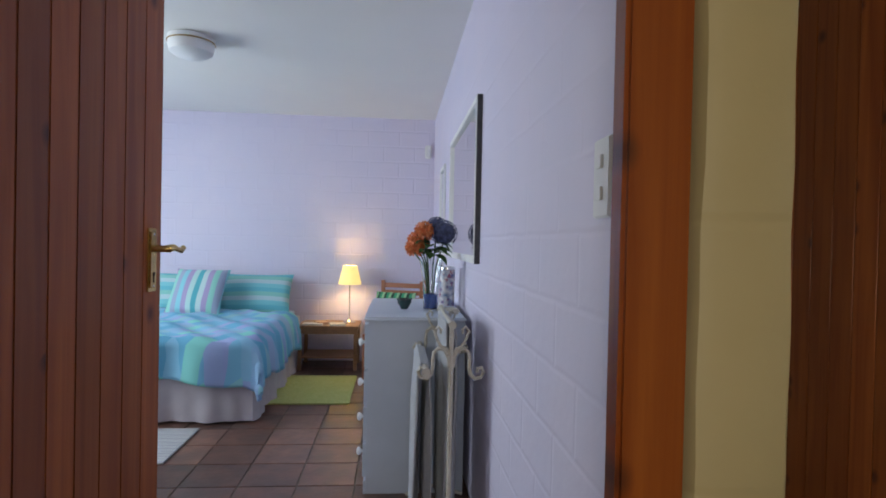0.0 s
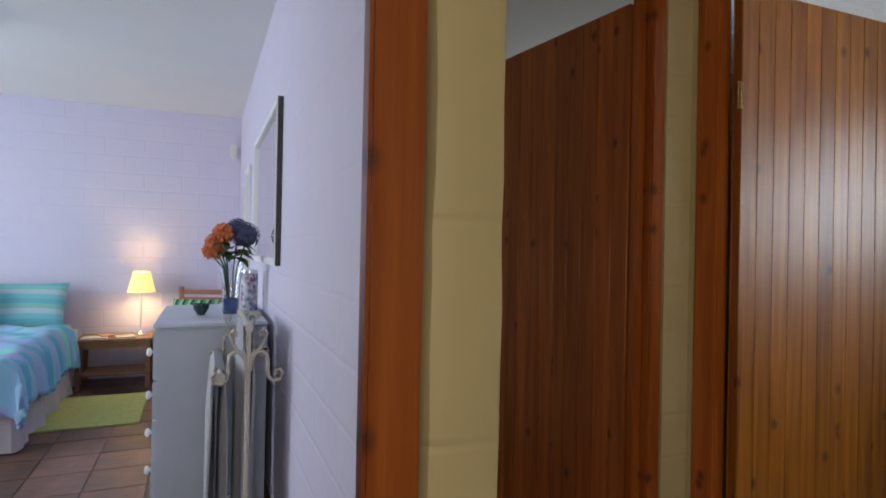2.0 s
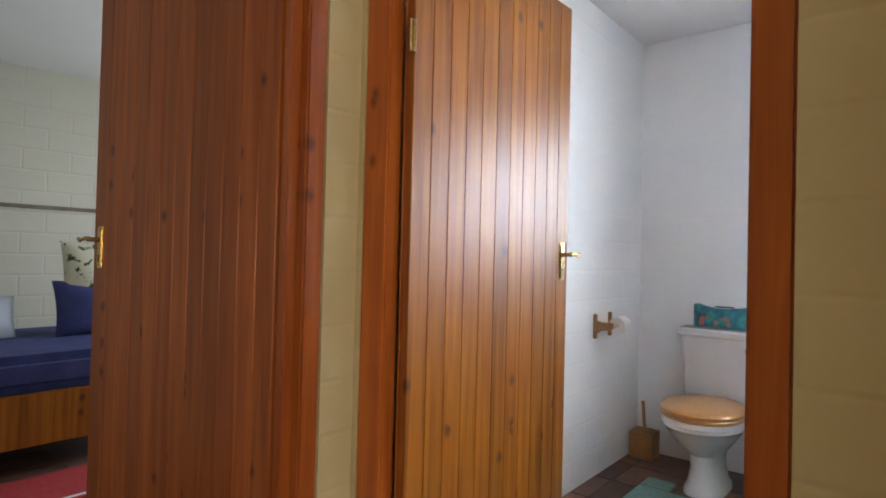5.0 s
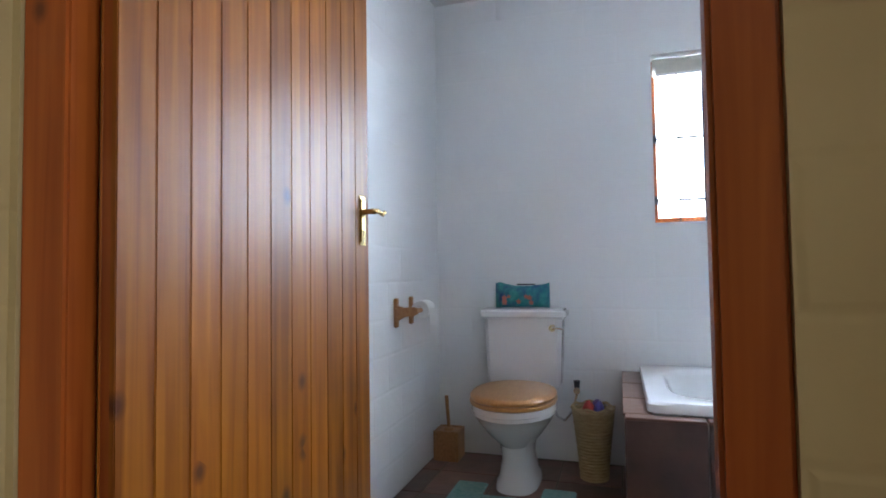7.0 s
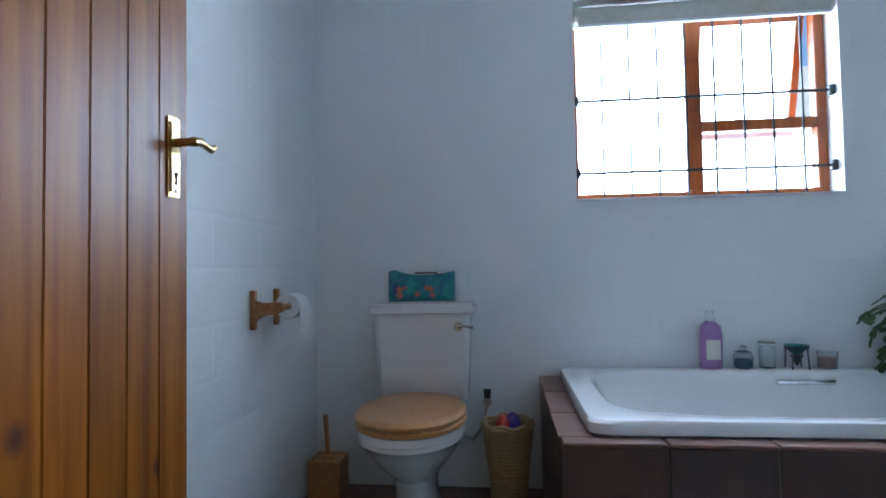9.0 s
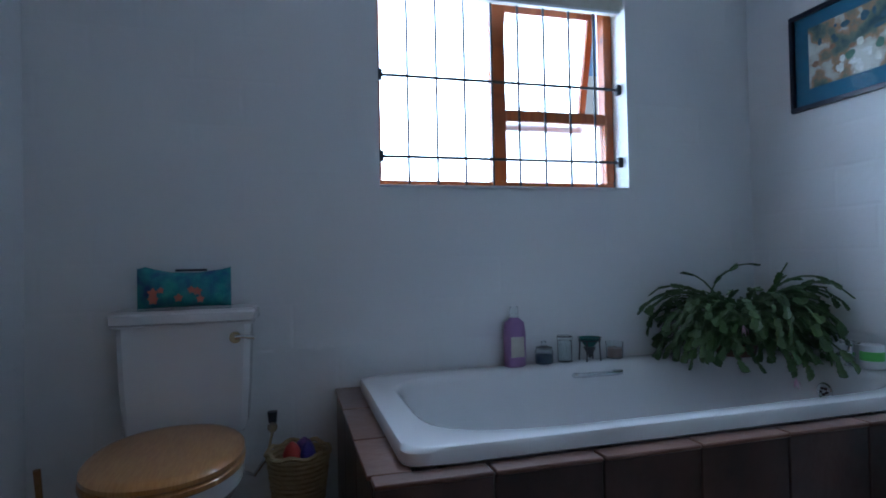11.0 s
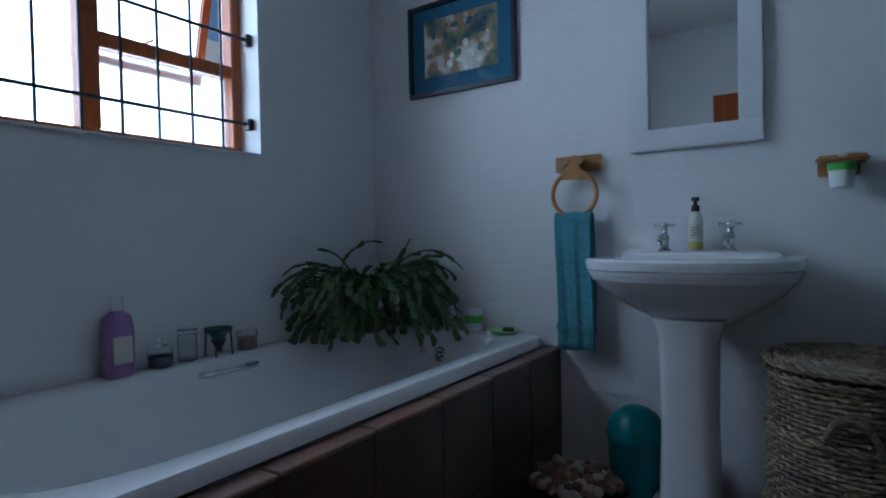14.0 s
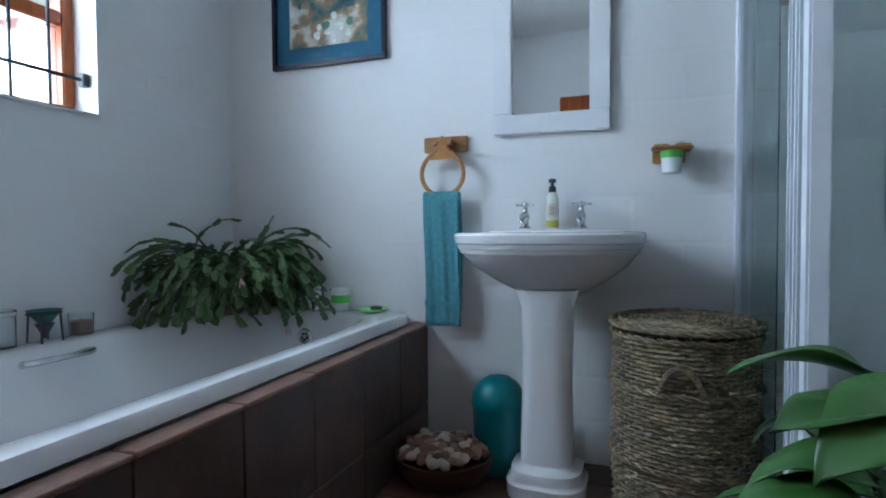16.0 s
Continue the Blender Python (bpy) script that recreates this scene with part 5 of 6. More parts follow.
def stripe_material(name, colors, scale, axis, rough=0.9):
    m = material(name, colors[0], rough)
    nt = m.node_tree
    N, L = nt.nodes, nt.links
    tc, sep = N.new("ShaderNodeTexCoord"), N.new("ShaderNodeSeparateXYZ")
    L.new(tc.outputs["Object"], sep.inputs[0])
    mul, fr = N.new("ShaderNodeMath"), N.new("ShaderNodeMath")
    mul.operation, fr.operation = "MULTIPLY", "FRACT"
    mul.inputs[1].default_value = scale
    L.new(sep.outputs[axis], mul.inputs[0])
    L.new(mul.outputs[0], fr.inputs[0])
    r = N.new("ShaderNodeValToRGB")
    r.color_ramp.interpolation = "CONSTANT"
    e = r.color_ramp.elements
    e[0].position, e[0].color = 0.0, col(colors[0])
    e[1].position, e[1].color = 1 / len(colors), col(colors[1])
    for k, c in enumerate(colors[2:], 2):
        e.new(k / len(colors)).color = col(c)
    L.new(fr.outputs[0], r.inputs[0])
    L.new(r.outputs[0], N["Principled BSDF"].inputs["Base Color"])
    return m


TEAL, AQUA, MINT, LIL, BLUE = (0.08, 0.38, 0.44), (0.22, 0.55, 0.62), (0.25, 0.58, 0.5), (0.36, 0.3, 0.5), (0.16, 0.36, 0.62)
M["stripes"] = stripe_material("striped_cushion_cloth", [TEAL, (0.45, 0.6, 0.6), LIL, MINT, (0.3, 0.36, 0.5), AQUA, LIL, (0.4, 0.62, 0.6)], 2.6, "X")
M["pillowcase"] = stripe_material("banded_pillow_cloth", [(0.14, 0.48, 0.56), (0.2, 0.55, 0.6), (0.45, 0.6, 0.64), (0.24, 0.55, 0.5)], 5.5, "Y")
M["skirt"] = material("grey_bed_skirt", (0.46, 0.42, 0.45), 0.9, second=(0.5, 0.46, 0.48), scale=10, bump=0.2, bump_scale=150)


def quilt_material():
    m = material("patchwork_duvet", (0.2, 0.5, 0.62), 0.9, bump=0.25, bump_scale=18)
    nt = m.node_tree
    N, L = nt.nodes, nt.links
    tc, mp, v = N.new("ShaderNodeTexCoord"), N.new("ShaderNodeMapping"), N.new("ShaderNodeTexVoronoi")
    mp.inputs["Rotation"].default_value = (0, 0, radians(45))
    mp.inputs["Scale"].default_value = (10, 10, 2)
    v.inputs["Scale"].default_value, v.inputs["Randomness"].default_value = 1.0, 0.12
    L.new(tc.outputs["Object"], mp.inputs[0])
    L.new(mp.outputs[0], v.inputs["Vector"])
    sep = N.new("ShaderNodeSeparateColor")
    L.new(v.outputs["Color"], sep.inputs[0])
    r = N.new("ShaderNodeValToRGB")
    e = r.color_ramp.elements
    e[0].position, e[0].color = 0.1, (0.13, 0.42, 0.62, 1)
    e[1].position, e[1].color = 0.9, (0.22, 0.62, 0.58, 1)
    e.new(0.4).color = (0.24, 0.52, 0.7, 1)
    e.new(0.65).color = (0.33, 0.4, 0.68, 1)
    L.new(sep.outputs[0], r.inputs[0])
    L.new(r.outputs[0], N["Principled BSDF"].inputs["Base Color"])
    return m


M["quilt"] = quilt_material()


def pillow(name, m, w, h, d, mat, label, category="pillow", sharp=2.6, seed=0):
    t = thing(name, m, label, category)
    rnd = random.Random(seed)
    n = 22
    bm = bmesh.new()
    for side in (1, -1):
        g = []
        for i in range(n + 1):
            row = []
            for j in range(n + 1):
                u, v = 2 * i / n - 1, 2 * j / n - 1
                th = (1 - abs(u) ** sharp) * (1 - abs(v) ** sharp)
                pin = 1 - 0.06 * (1 - v * v) * (abs(u) ** 6)
                pin2 = 1 - 0.06 * (1 - u * u) * (abs(v) ** 6)
                zz = side * (d / 2) * max(th, 0) ** 0.55 + 0.006 * math.sin(5 * u + 3 * v + seed) * th
                row.append(bm.verts.new((u * w / 2 * pin, v * h / 2 * pin2, zz)))
            g.append(row)
        for a, b in zip(g, g[1:]):
            for j in range(n):
                bm.faces.new((a[j], a[j + 1], b[j + 1], b[j]))
    bmesh.ops.remove_doubles(bm, verts=bm.verts, dist=0.0005)
    part("cover", bm, mat, t)
    return t


def double_bed():
    x0, x1, y0, y1 = -2.95, -1.17, 3.45, 5.46
    t = thing("bed", pose((x0 + x1) / 2, (y0 + y1) / 2, 0), "double bed with grey pleated skirt against the lilac wall", "bed")
    hx, hy = (x1 - x0) / 2, (y1 - y0) / 2
    part("base", bx(-hx + 0.02, hx - 0.02, -hy + 0.02, hy, 0.05, 0.3, 0.02), "skirt", t)
    part("mattress", bx(-hx + 0.01, hx - 0.01, -hy + 0.01, hy, 0.3005, 0.54, 0.05, 4), material("mattress_ticking", (0.5, 0.52, 0.56), 0.9), t)
    # skirt: a folded band around three sides
    path = []
    for k in range(90):
        path.append((-hx, hy - (2 * hy) * k / 90))
    for k in range(80):
        path.append((-hx + 2 * hx * k / 80, -hy))
    for k in range(91):
        path.append((hx, -hy + 2 * hy * k / 90))
    bm = bmesh.new()
    rows = []
    for j, z in enumerate((0.34, 0.25, 0.15, 0.06, 0.015)):
        row = []
        for i, (x, y) in enumerate(path):
            o = 0.004 + (0.022 * (0.34 - z) / 0.33) * (1 + math.sin(i * 0.33) + 0.5 * math.sin(i * 0.81))
            nx = -1 if i < 90 else (0 if i < 170 else 1)
            ny = -1 if 90 <= i < 170 else 0
            if abs(i - 90) < 3 or abs(i - 170) < 3:
                nx, ny = (-0.7 if i < 130 else 0.7), -0.7
                o += 0.02 * (0.34 - z)
            row.append(bm.verts.new((x + nx * o, y + ny * o, z)))
        rows.append(row)
    for a, b in zip(rows, rows[1:]):
        for i in range(len(path) - 1):
            bm.faces.new((a[i], a[i + 1], b[i + 1], b[i]))
    sk = part("skirt", bm, "skirt", t)
    return t, hx, hy


bed, bhx, bhy = double_bed()
t = thing("duvet", pose(bed.location.x, bed.location.y, 0), "aqua and lilac patchwork duvet spread over the double bed", "duvet")
bm = bmesh.new()
N1, N2 = 70, 80
rows = []
rnd = random.Random(4)
for j in range(N2 + 1):
    v = j / N2
    ly = -bhy - 0.30 + (2 * bhy + 0.30 - 0.42) * v
    row = []
    for i in range(N1 + 1):
        u = i / N1
        lx = -bhx - 0.30 + (2 * bhx + 0.60) * u
        ox = max(0, abs(lx) - bhx)
        oy = max(0, -bhy - ly)
        x = math.copysign(min(abs(lx), bhx + 0.03 + 0.10 * ox), lx)
        y = max(ly, -bhy - 0.03 - 0.10 * oy)
        drop = ox + oy if not (ox and oy) else max(ox, oy) + 0.25 * min(ox, oy)
        r = 0.06
        z = 0.585 - max(0, drop - 0.0) - r * (1 - min(1, (bhx - min(abs(lx), bhx)) / r)) ** 2 * 0.5
        fold = 0.018 * math.sin(lx * 9 + 2 * math.sin(ly * 2)) * math.sin(ly * 5 + 1) + 0.008 * math.sin(lx * 23 + ly * 17)
        if ox > 0:
            k = 0.03 * min(1, ox / 0.15) * math.sin(ly * 19 + 2 * math.sin(ly * 5))
            x += math.copysign(k, lx)
            z += 0.035 * math.sin(ly * 7 + 1) * min(1, ox / 0.2)
        if oy > 0:
            y += 0.03 * min(1, oy / 0.15) * math.sin(lx * 17 + 2 * math.sin(lx * 4))
            z += 0.03 * math.sin(lx * 6) * min(1, oy / 0.2)
        if not ox and not oy:
            z += fold
        row.append(bm.verts.new((x, y, z)))
    rows.append(row)
for a, b in zip(rows, rows[1:]):
    for i in range(N1):
        bm.faces.new((a[i], a[i + 1], b[i + 1], b[i]))
o = part("cover", bm, "quilt", t)
sol = o.modifiers.new("thickness", "SOLIDIFY")
sol.thickness = 0.02
pillow("pillow", pose(-1.60, 5.23, 0.72, 62, 0, 0), 0.74, 0.46, 0.17, "pillowcase", "aqua banded pillow propped against the wall at the bed head", seed=1)
pillow("pillow", pose(-2.40, 5.23, 0.72, 62, 0, 0), 0.74, 0.46, 0.17, "pillowcase", "aqua banded pillow propped up, half hidden by the cushion", seed=2)
pillow("cushion", pose(-2.05, 4.93, 0.77, 56, 0, -6), 0.52, 0.50, 0.18, "stripes", "square cushion with teal, lilac and mint stripes on the duvet", "cushion", seed=3)

M["table"] = material("brown_table_wood", (0.2, 0.1, 0.045), 0.5, second=(0.27, 0.14, 0.065), scale=6, stretch=(3, 14, 14))
t = thing("bedside_table", pose(-0.84, 5.22, 0), "small plain wooden bedside table with an open shelf below", "table")
part("tabletop", bx(-0.30, 0.30, -0.22, 0.22, 0.415, 0.44, 0.004), "table", t)
for sx in (-1, 1):
    for sy in (-1, 1):
        part("leg", bx(sx * 0.27 - 0.018, sx * 0.27 + 0.018, sy * 0.19 - 0.018, sy * 0.19 + 0.018, 0, 0.4145, 0.003), "table", t)
    part("side_rail", bx(sx * 0.27 - 0.01, sx * 0.27 + 0.01, -0.171, 0.171, 0.36, 0.4145), "table", t)
part("front_rail", bx(-0.2515, 0.2515, -0.20, -0.18, 0.36, 0.4145), "table", t)
part("shelf", bx(-0.251, 0.251, -0.19, 0.20, 0.12, 0.135), "table", t)
for k, (x, y, w, c) in enumerate(((-1.0, 5.12, 0.2, (0.6, 0.58, 0.55)), (-0.76, 5.1, 0.15, (0.62, 0.6, 0.52)), (-0.92, 5.2, 0.12, (0.5, 0.3, 0.2)))):
    q = thing("booklet", pose(x, y, 0.4405, 0, 0, 15 * k), "thin pale booklet lying on the bedside table", "booklet")
    part("pages", bx(-w / 2, w / 2, -0.07, 0.07, 0.0, 0.012 + 0.004 * k, 0.002), material("booklet_paper", c, 0.7, second=tuple(v * 0.8 for v in c), scale=25), q)
t = thing("table_lamp", pose(-0.655, 5.27, 0.4405), "thin metal table lamp with a cream pleated shade, switched on", "lamp")
part("lamp_foot", lathe([(0.07, 0), (0.07, 0.008), (0.025, 0.03), (0.012, 0.05), (0.007, 0.06)], 24), "chrome", t)
part("lamp_stem", tube([(0, 0, 0.06), (0, 0, 0.44)], 0.006, 10), "chrome", t)
ms = material("lamp_shade_cloth", (0.75, 0.62, 0.3), 0.8)
ms.node_tree.nodes["Principled BSDF"].inputs["Transmission Weight"].default_value = 0.0
ms.node_tree.nodes["Principled BSDF"].inputs["Emission Color"].default_value = (1.0, 0.72, 0.22, 1)
ms.node_tree.nodes["Principled BSDF"].inputs["Emission Strength"].default_value = 0.8
bm = loft([[(r * (1 + 0.02 * (i % 2)) * math.cos(a), r * (1 + 0.02 * (i % 2)) * math.sin(a), z) for i, a in enumerate(2 * math.pi * k / 64 for k in range(64))] for z, r in ((0.40, 0.115), (0.585, 0.07))], cap=False)
part("shade", bm, ms, t, "glowing cream pleated shade")
part("shade_ring", tube([(0.115 * math.cos(a), 0.115 * math.sin(a), 0.40) for a in (2 * math.pi * k / 32 for k in range(32))], 0.003, 6, closed=True), ms, t)
ld = bpy.data.lights.new("bedside_bulb", "POINT")
ld.energy, ld.color, ld.shadow_soft_size = 5.5, (1.0, 0.7, 0.35), 0.03
lo = new("bedside_bulb", ld)
lo.location = (-0.655, 5.27, 0.4405 + 0.50)


def chest():
    x0, x1, y0, y1, h = -0.335, 0.175, 2.31, 3.24, 0.90
    t = thing("chest_of_drawers", pose(0, 0, 0), "white painted chest of drawers with white round knobs, along the wall", "chest of drawers")
    part("carcass", bx(x0 + 0.015, x1, y0, y1, 0.0, h - 0.026, 0.004), "whitefurn", t)
    part("top", bx(x0 - 0.006, x1 + 0.004, y0 - 0.015, y1 + 0.015, h - 0.025, h, 0.009, 3), "whitefurn", t)
    zs = [0.07, 0.255, 0.44, 0.625, 0.865]
    for a, b in zip(zs, zs[1:]):
        d = part("drawer_front", bx(x0 - 0.004, x0 + 0.0145, y0 + 0.03, y1 - 0.03, a + 0.004, b - 0.004, 0.004), "whitefurn", t)
        for y in (y0 + 0.16, y1 - 0.16):
            bm = lathe([(0.009, 0), (0.008, 0.012), (0.02, 0.02), (0.021, 0.03), (0.012, 0.037), (0.002, 0.038)], 16)
            part("knob", bm, "white", d, "round white knob", m=pose(x0 - 0.0045, y, (a + b) / 2, 0, -90, 0))
    part("plinth", bx(x0 + 0.003, x0 + 0.0145, y0, y1, 0.0, 0.068, 0.002), "whitefurn", t)
    return t


M["whitefurn"] = material("bluish_white_furniture_paint", (0.52, 0.58, 0.67), 0.4, second=(0.48, 0.54, 0.63), scale=5, bump=0.1, bump_scale=60)
chest()
CT = 0.9005


def flower_head(bm, c, r, n, size, seed, cup=0.6):
    rnd = random.Random(seed)
    for k in range(n):
        u = (k + 0.5) / n
        th = math.acos(1 - 1.7 * u)
        ph = k * 2.399
        d = Vector((math.sin(th) * math.cos(ph), math.sin(th) * math.sin(ph), math.cos(th)))
        p = Vector(c) + d * r
        a = d.cross(Vector((0.2, 0.3, 0.9))).normalized()
        b = d.cross(a)
        for j in range(4):
            q = j * 1.57 + rnd.random()
            e = math.cos(q) * a + math.sin(q) * b
            f = -math.sin(q) * a + math.cos(q) * b
            s = size * rnd.uniform(0.8, 1.15)
            bm.faces.new([bm.verts.new(v) for v in (p, p + e * s * 0.6 + f * s * 0.45 + d * s * 0.25, p + e * s + d * s * cup * 0.6, p + e * s * 0.6 - f * s * 0.45 + d * s * 0.25)])


M["orange"] = material("orange_petals", (0.62, 0.13, 0.04), 0.6, second=(0.7, 0.25, 0.1), scale=40)
M["hydrangea"] = material("blue_petals", (0.03, 0.035, 0.09), 0.6, second=(0.07, 0.09, 0.2), scale=40)
M["darkleaf"] = material("dark_leaf", (0.03, 0.08, 0.02), 0.5, second=(0.06, 0.13, 0.04), scale=20)
t = thing("flower_vase", pose(0.015, 2.68, CT), "tall glass vase, blue glass base, orange roses and blue hydrangea", "vase")
part("vase_glass", lathe([(0.035, 0), (0.042, 0.004), (0.045, 0.09), (0.05, 0.18), (0.07, 0.29), (0.068, 0.29), (0.047, 0.18), (0.041, 0.09), (0.038, 0.01)], 28), "clear", t)
part("blue_base", lathe([(0.034, 0.006), (0.0375, 0.009), (0.040, 0.085), (0.02, 0.09)], 24), material("blue_water_glass", (0.03, 0.09, 0.35), 0.15), t)
rnd = random.Random(6)
heads = (("rose", "orange", (-0.085, 0.02, 0.39), 0.043), ("rose", "orange", (-0.045, -0.01, 0.445), 0.045), ("rose", "orange", (-0.10, -0.02, 0.345), 0.04), ("rose", "orange", (-0.06, 0.05, 0.385), 0.04),
         ("hydrangea_head", "hydrangea", (0.07, -0.01, 0.435), 0.072), ("hydrangea_head", "hydrangea", (0.03, 0.05, 0.47), 0.058))
for nm, mt, c, r in heads:
    bm = bmesh.new()
    if nm == "rose":
        for q in range(3):
            flower_head(bm, c, r * (0.5 + 0.25 * q), 14 + 8 * q, 0.02, q, 1.2)
    else:
        flower_head(bm, c, r, 70, 0.014, 9)
        loft([ring(c[0], c[1], c[2] + r * 0.88 * math.sin(a), r * 0.88 * math.cos(a), r * 0.88 * math.cos(a), 14) for a in (radians(v) for v in (-85, -50, -20, 10, 40, 70, 88))], bm=bm)
    part(nm, bm, mt, t, smooth=False)
    part("stem", tube([(c[0] * 0.1, c[1] * 0.1, 0.02), (c[0] * 0.4, c[1] * 0.4, 0.25), (c[0], c[1], c[2] - r * 0.6)], 0.004, 6), "darkleaf", t)
for k in range(20):
    az = k * 75 + rnd.uniform(-20, 20)
    part("vase_leaf", blade(0.12, 0.034, 1.2, 0.2), "darkleaf", t, m=pose(0.02 * math.cos(radians(az)), 0.02 * math.sin(radians(az)), rnd.uniform(0.3, 0.39), 0, -rnd.uniform(0, 45), az))

t = thing("patterned_tin", pose(0.125, 2.86, CT), "tall round white tin with a small red and blue pattern", "tin")
part("tin_body", lathe([(0.045, 0), (0.047, 0.003), (0.047, 0.215), (0.045, 0.218)], 28), material("patterned_print", (0.66, 0.64, 0.66), 0.4, second=(0.35, 0.06, 0.1), scale=38, mix=(0.56, 0.6), stain=(0.08, 0.16, 0.35), stain_scale=30), t)
part("tin_lid", lathe([(0.0475, 0.2185), (0.0475, 0.235), (0.03, 0.24), (0.005, 0.24)], 28), "chrome", t)
t = thing("heart_dish", pose(-0.135, 2.66, CT), "small dark green glass bowl with wavy rim", "bowl")
part("bowl_glass", lathe([(0.02, 0), (0.024, 0.008), (0.04, 0.035), (0.042, 0.055), (0.036, 0.055), (0.03, 0.03), (0.01, 0.014)], 20), material("dark_green_glass", (0.02, 0.05, 0.05), 0.08, coat=0.6), t)
part("rim_bead", tube([((0.04 + 0.003 * math.sin(8 * a)) * math.cos(a), (0.04 + 0.003 * math.sin(8 * a)) * math.sin(a), 0.057) for a in (2 * math.pi * k / 40 for k in range(40))], 0.004, 6, closed=True), "black", t)
t = thing("small_cards", pose(0.10, 2.62, CT), "little pile of white patterned cards on chest top", "cards")
for k in range(3):
    part("card", bx(-0.05, 0.05, -0.035, 0.035, 0.0, 0.004, 0.001), "label", t, m=pose(0.004 * k, 0, 0.0045 * k, 0, 0, 25 * k - 20))
t = thing("folded_trinket", pose(0.13, 2.47, CT), "small white and black ornament lying on the chest", "ornament")
part("body", bx(-0.03, 0.03, -0.03, 0.03, 0, 0.028, 0.01), "label", t)

framed_mirror("wall_mirror", pose(BX, 2.75, 1.585, 0, 0, 90), 1.32, 0.80, 0.035, "white", "large white-framed mirror on the lilac wall over the chest", fd=0.028)
# black strip down the mirror's near edge only
part("backing", bx(-0.667, -0.661, 0.001, 0.025, -0.4, 0.4), "black", [o for o in scene.objects if o.name.startswith("wall_mirror") and not o.parent][-1])
framed_mirror("wall_mirror", pose(BX, 4.20, 1.45, 0, 0, 90), 0.42, 0.95, 0.04, "white", "tall narrow white-framed mirror on the lilac wall", fd=0.02)


def towel_stand():
    x, y = 0.045, 1.86
    t = thing("towel_stand", pose(x, y, 0) @ Matrix.Diagonal((0.95, 1, 0.955, 1)), "white wrought-iron towel stand with scrolled ends, two rails", "towel stand")
    M["iron"] = material("cream_painted_iron", (0.55, 0.52, 0.45), 0.5, second=(0.3, 0.26, 0.2), scale=60, mix=(0.6, 0.72), bump=0.3, bump_scale=80)
    for yy, nm in ((-0.12, "front"), (0.42, "back")):
        part("post", tube([(0, yy, 0.0), (0, yy, 0.99)], 0.011, 10), "iron", t)
        part("foot", tube([(-0.17, yy, 0.01), (-0.1, yy, 0.03), (0, yy, 0.07), (0.07, yy, 0.03), (0.13, yy, 0.01)], 0.009, 8), "iron", t)
        for s in (-1, 1):
            pts2 = [(0.008, 0.80), (0.012, 0.84), (0.03, 0.875), (0.055, 0.882), (0.075, 0.865), (0.08, 0.83), (0.078, 0.80), (0.085, 0.77), (0.105, 0.752), (0.13, 0.758), (0.142, 0.78), (0.132, 0.80), (0.115, 0.795), (0.115, 0.78)]
            part("scroll", tube([(s * a, yy, b + 0.01) for a, b in pts2], 0.0085, 8), "iron", t)
            pts3 = [(0.008, 0.86), (0.02, 0.89), (0.045, 0.90), (0.06, 0.925), (0.075, 0.965), (0.06, 0.985), (0.045, 0.97), (0.05, 0.955)]
            part("scroll", tube([(s * a, yy, b) for a, b in pts3], 0.0065, 8), "iron", t)
    part("rail", tube([(0, -0.15, 0.995), (0, -0.12, 0.99), (0, 0.42, 0.99), (0, 0.45, 0.995)], [0.018, 0.012, 0.012, 0.018], 10), "iron", t)
    part("rail", tube([(-0.11, -0.17, 0.80), (-0.11, -0.13, 0.80), (-0.11, 0.43, 0.80), (-0.11, 0.46, 0.80)], [0.02, 0.012, 0.012, 0.018], 10), "iron", t)
    return t, x, y


stand, sx_, sy_ = towel_stand()
M["whitetowel"] = material("grey_white_terry", (0.5, 0.52, 0.56), 0.95, second=(0.56, 0.58, 0.62), scale=60, bump=1.0, bump_scale=240)
cloth("bath_towel", pose(sx_ - 0.11, sy_ + 0.15, 0.779, 0, 0, 90), "whitetowel", 0.42, 0.72, 0.70, "pale grey terry bath towel hanging from the stand", "towel", gap=0.022, amp=0.012, waves=2, seed=2)
cloth("bath_towel", pose(sx_ - 0.0, sy_ + 0.15, 0.96, 0, 0, 90), "whitetowel", 0.42, 0.85, 0.8, "pale grey bath towel on the stand top rail", "towel", gap=0.022, amp=0.012, waves=2, seed=5)

M["limerug"] = material("lime_cotton_rug", (0.42, 0.47, 0.15), 0.95, second=(0.48, 0.53, 0.2), scale=40, bump=0.8, bump_scale=160)
t = thing("lime_rug", pose(-0.82, 4.55, 0.001), "plain lime green cotton rug beside the bed", "rug")
part("rug_body", bx(-0.36, 0.29, -0.68, 0.24, 0, 0.01, 0.004), "limerug", t)
t = thing("striped_rug", pose(-1.90, 3.02, 0.001, 0, 0, 0), "white and grey fine-striped woven rug at the bed foot", "rug")
part("weave", bx(-0.55, 0.43, -0.30, 0.29, 0, 0.01, 0.004), stripe_material("striped_rug_cloth", [(0.5, 0.5, 0.5), (0.5, 0.5, 0.5), (0.12, 0.14, 0.2)], 40, "Y"), t)

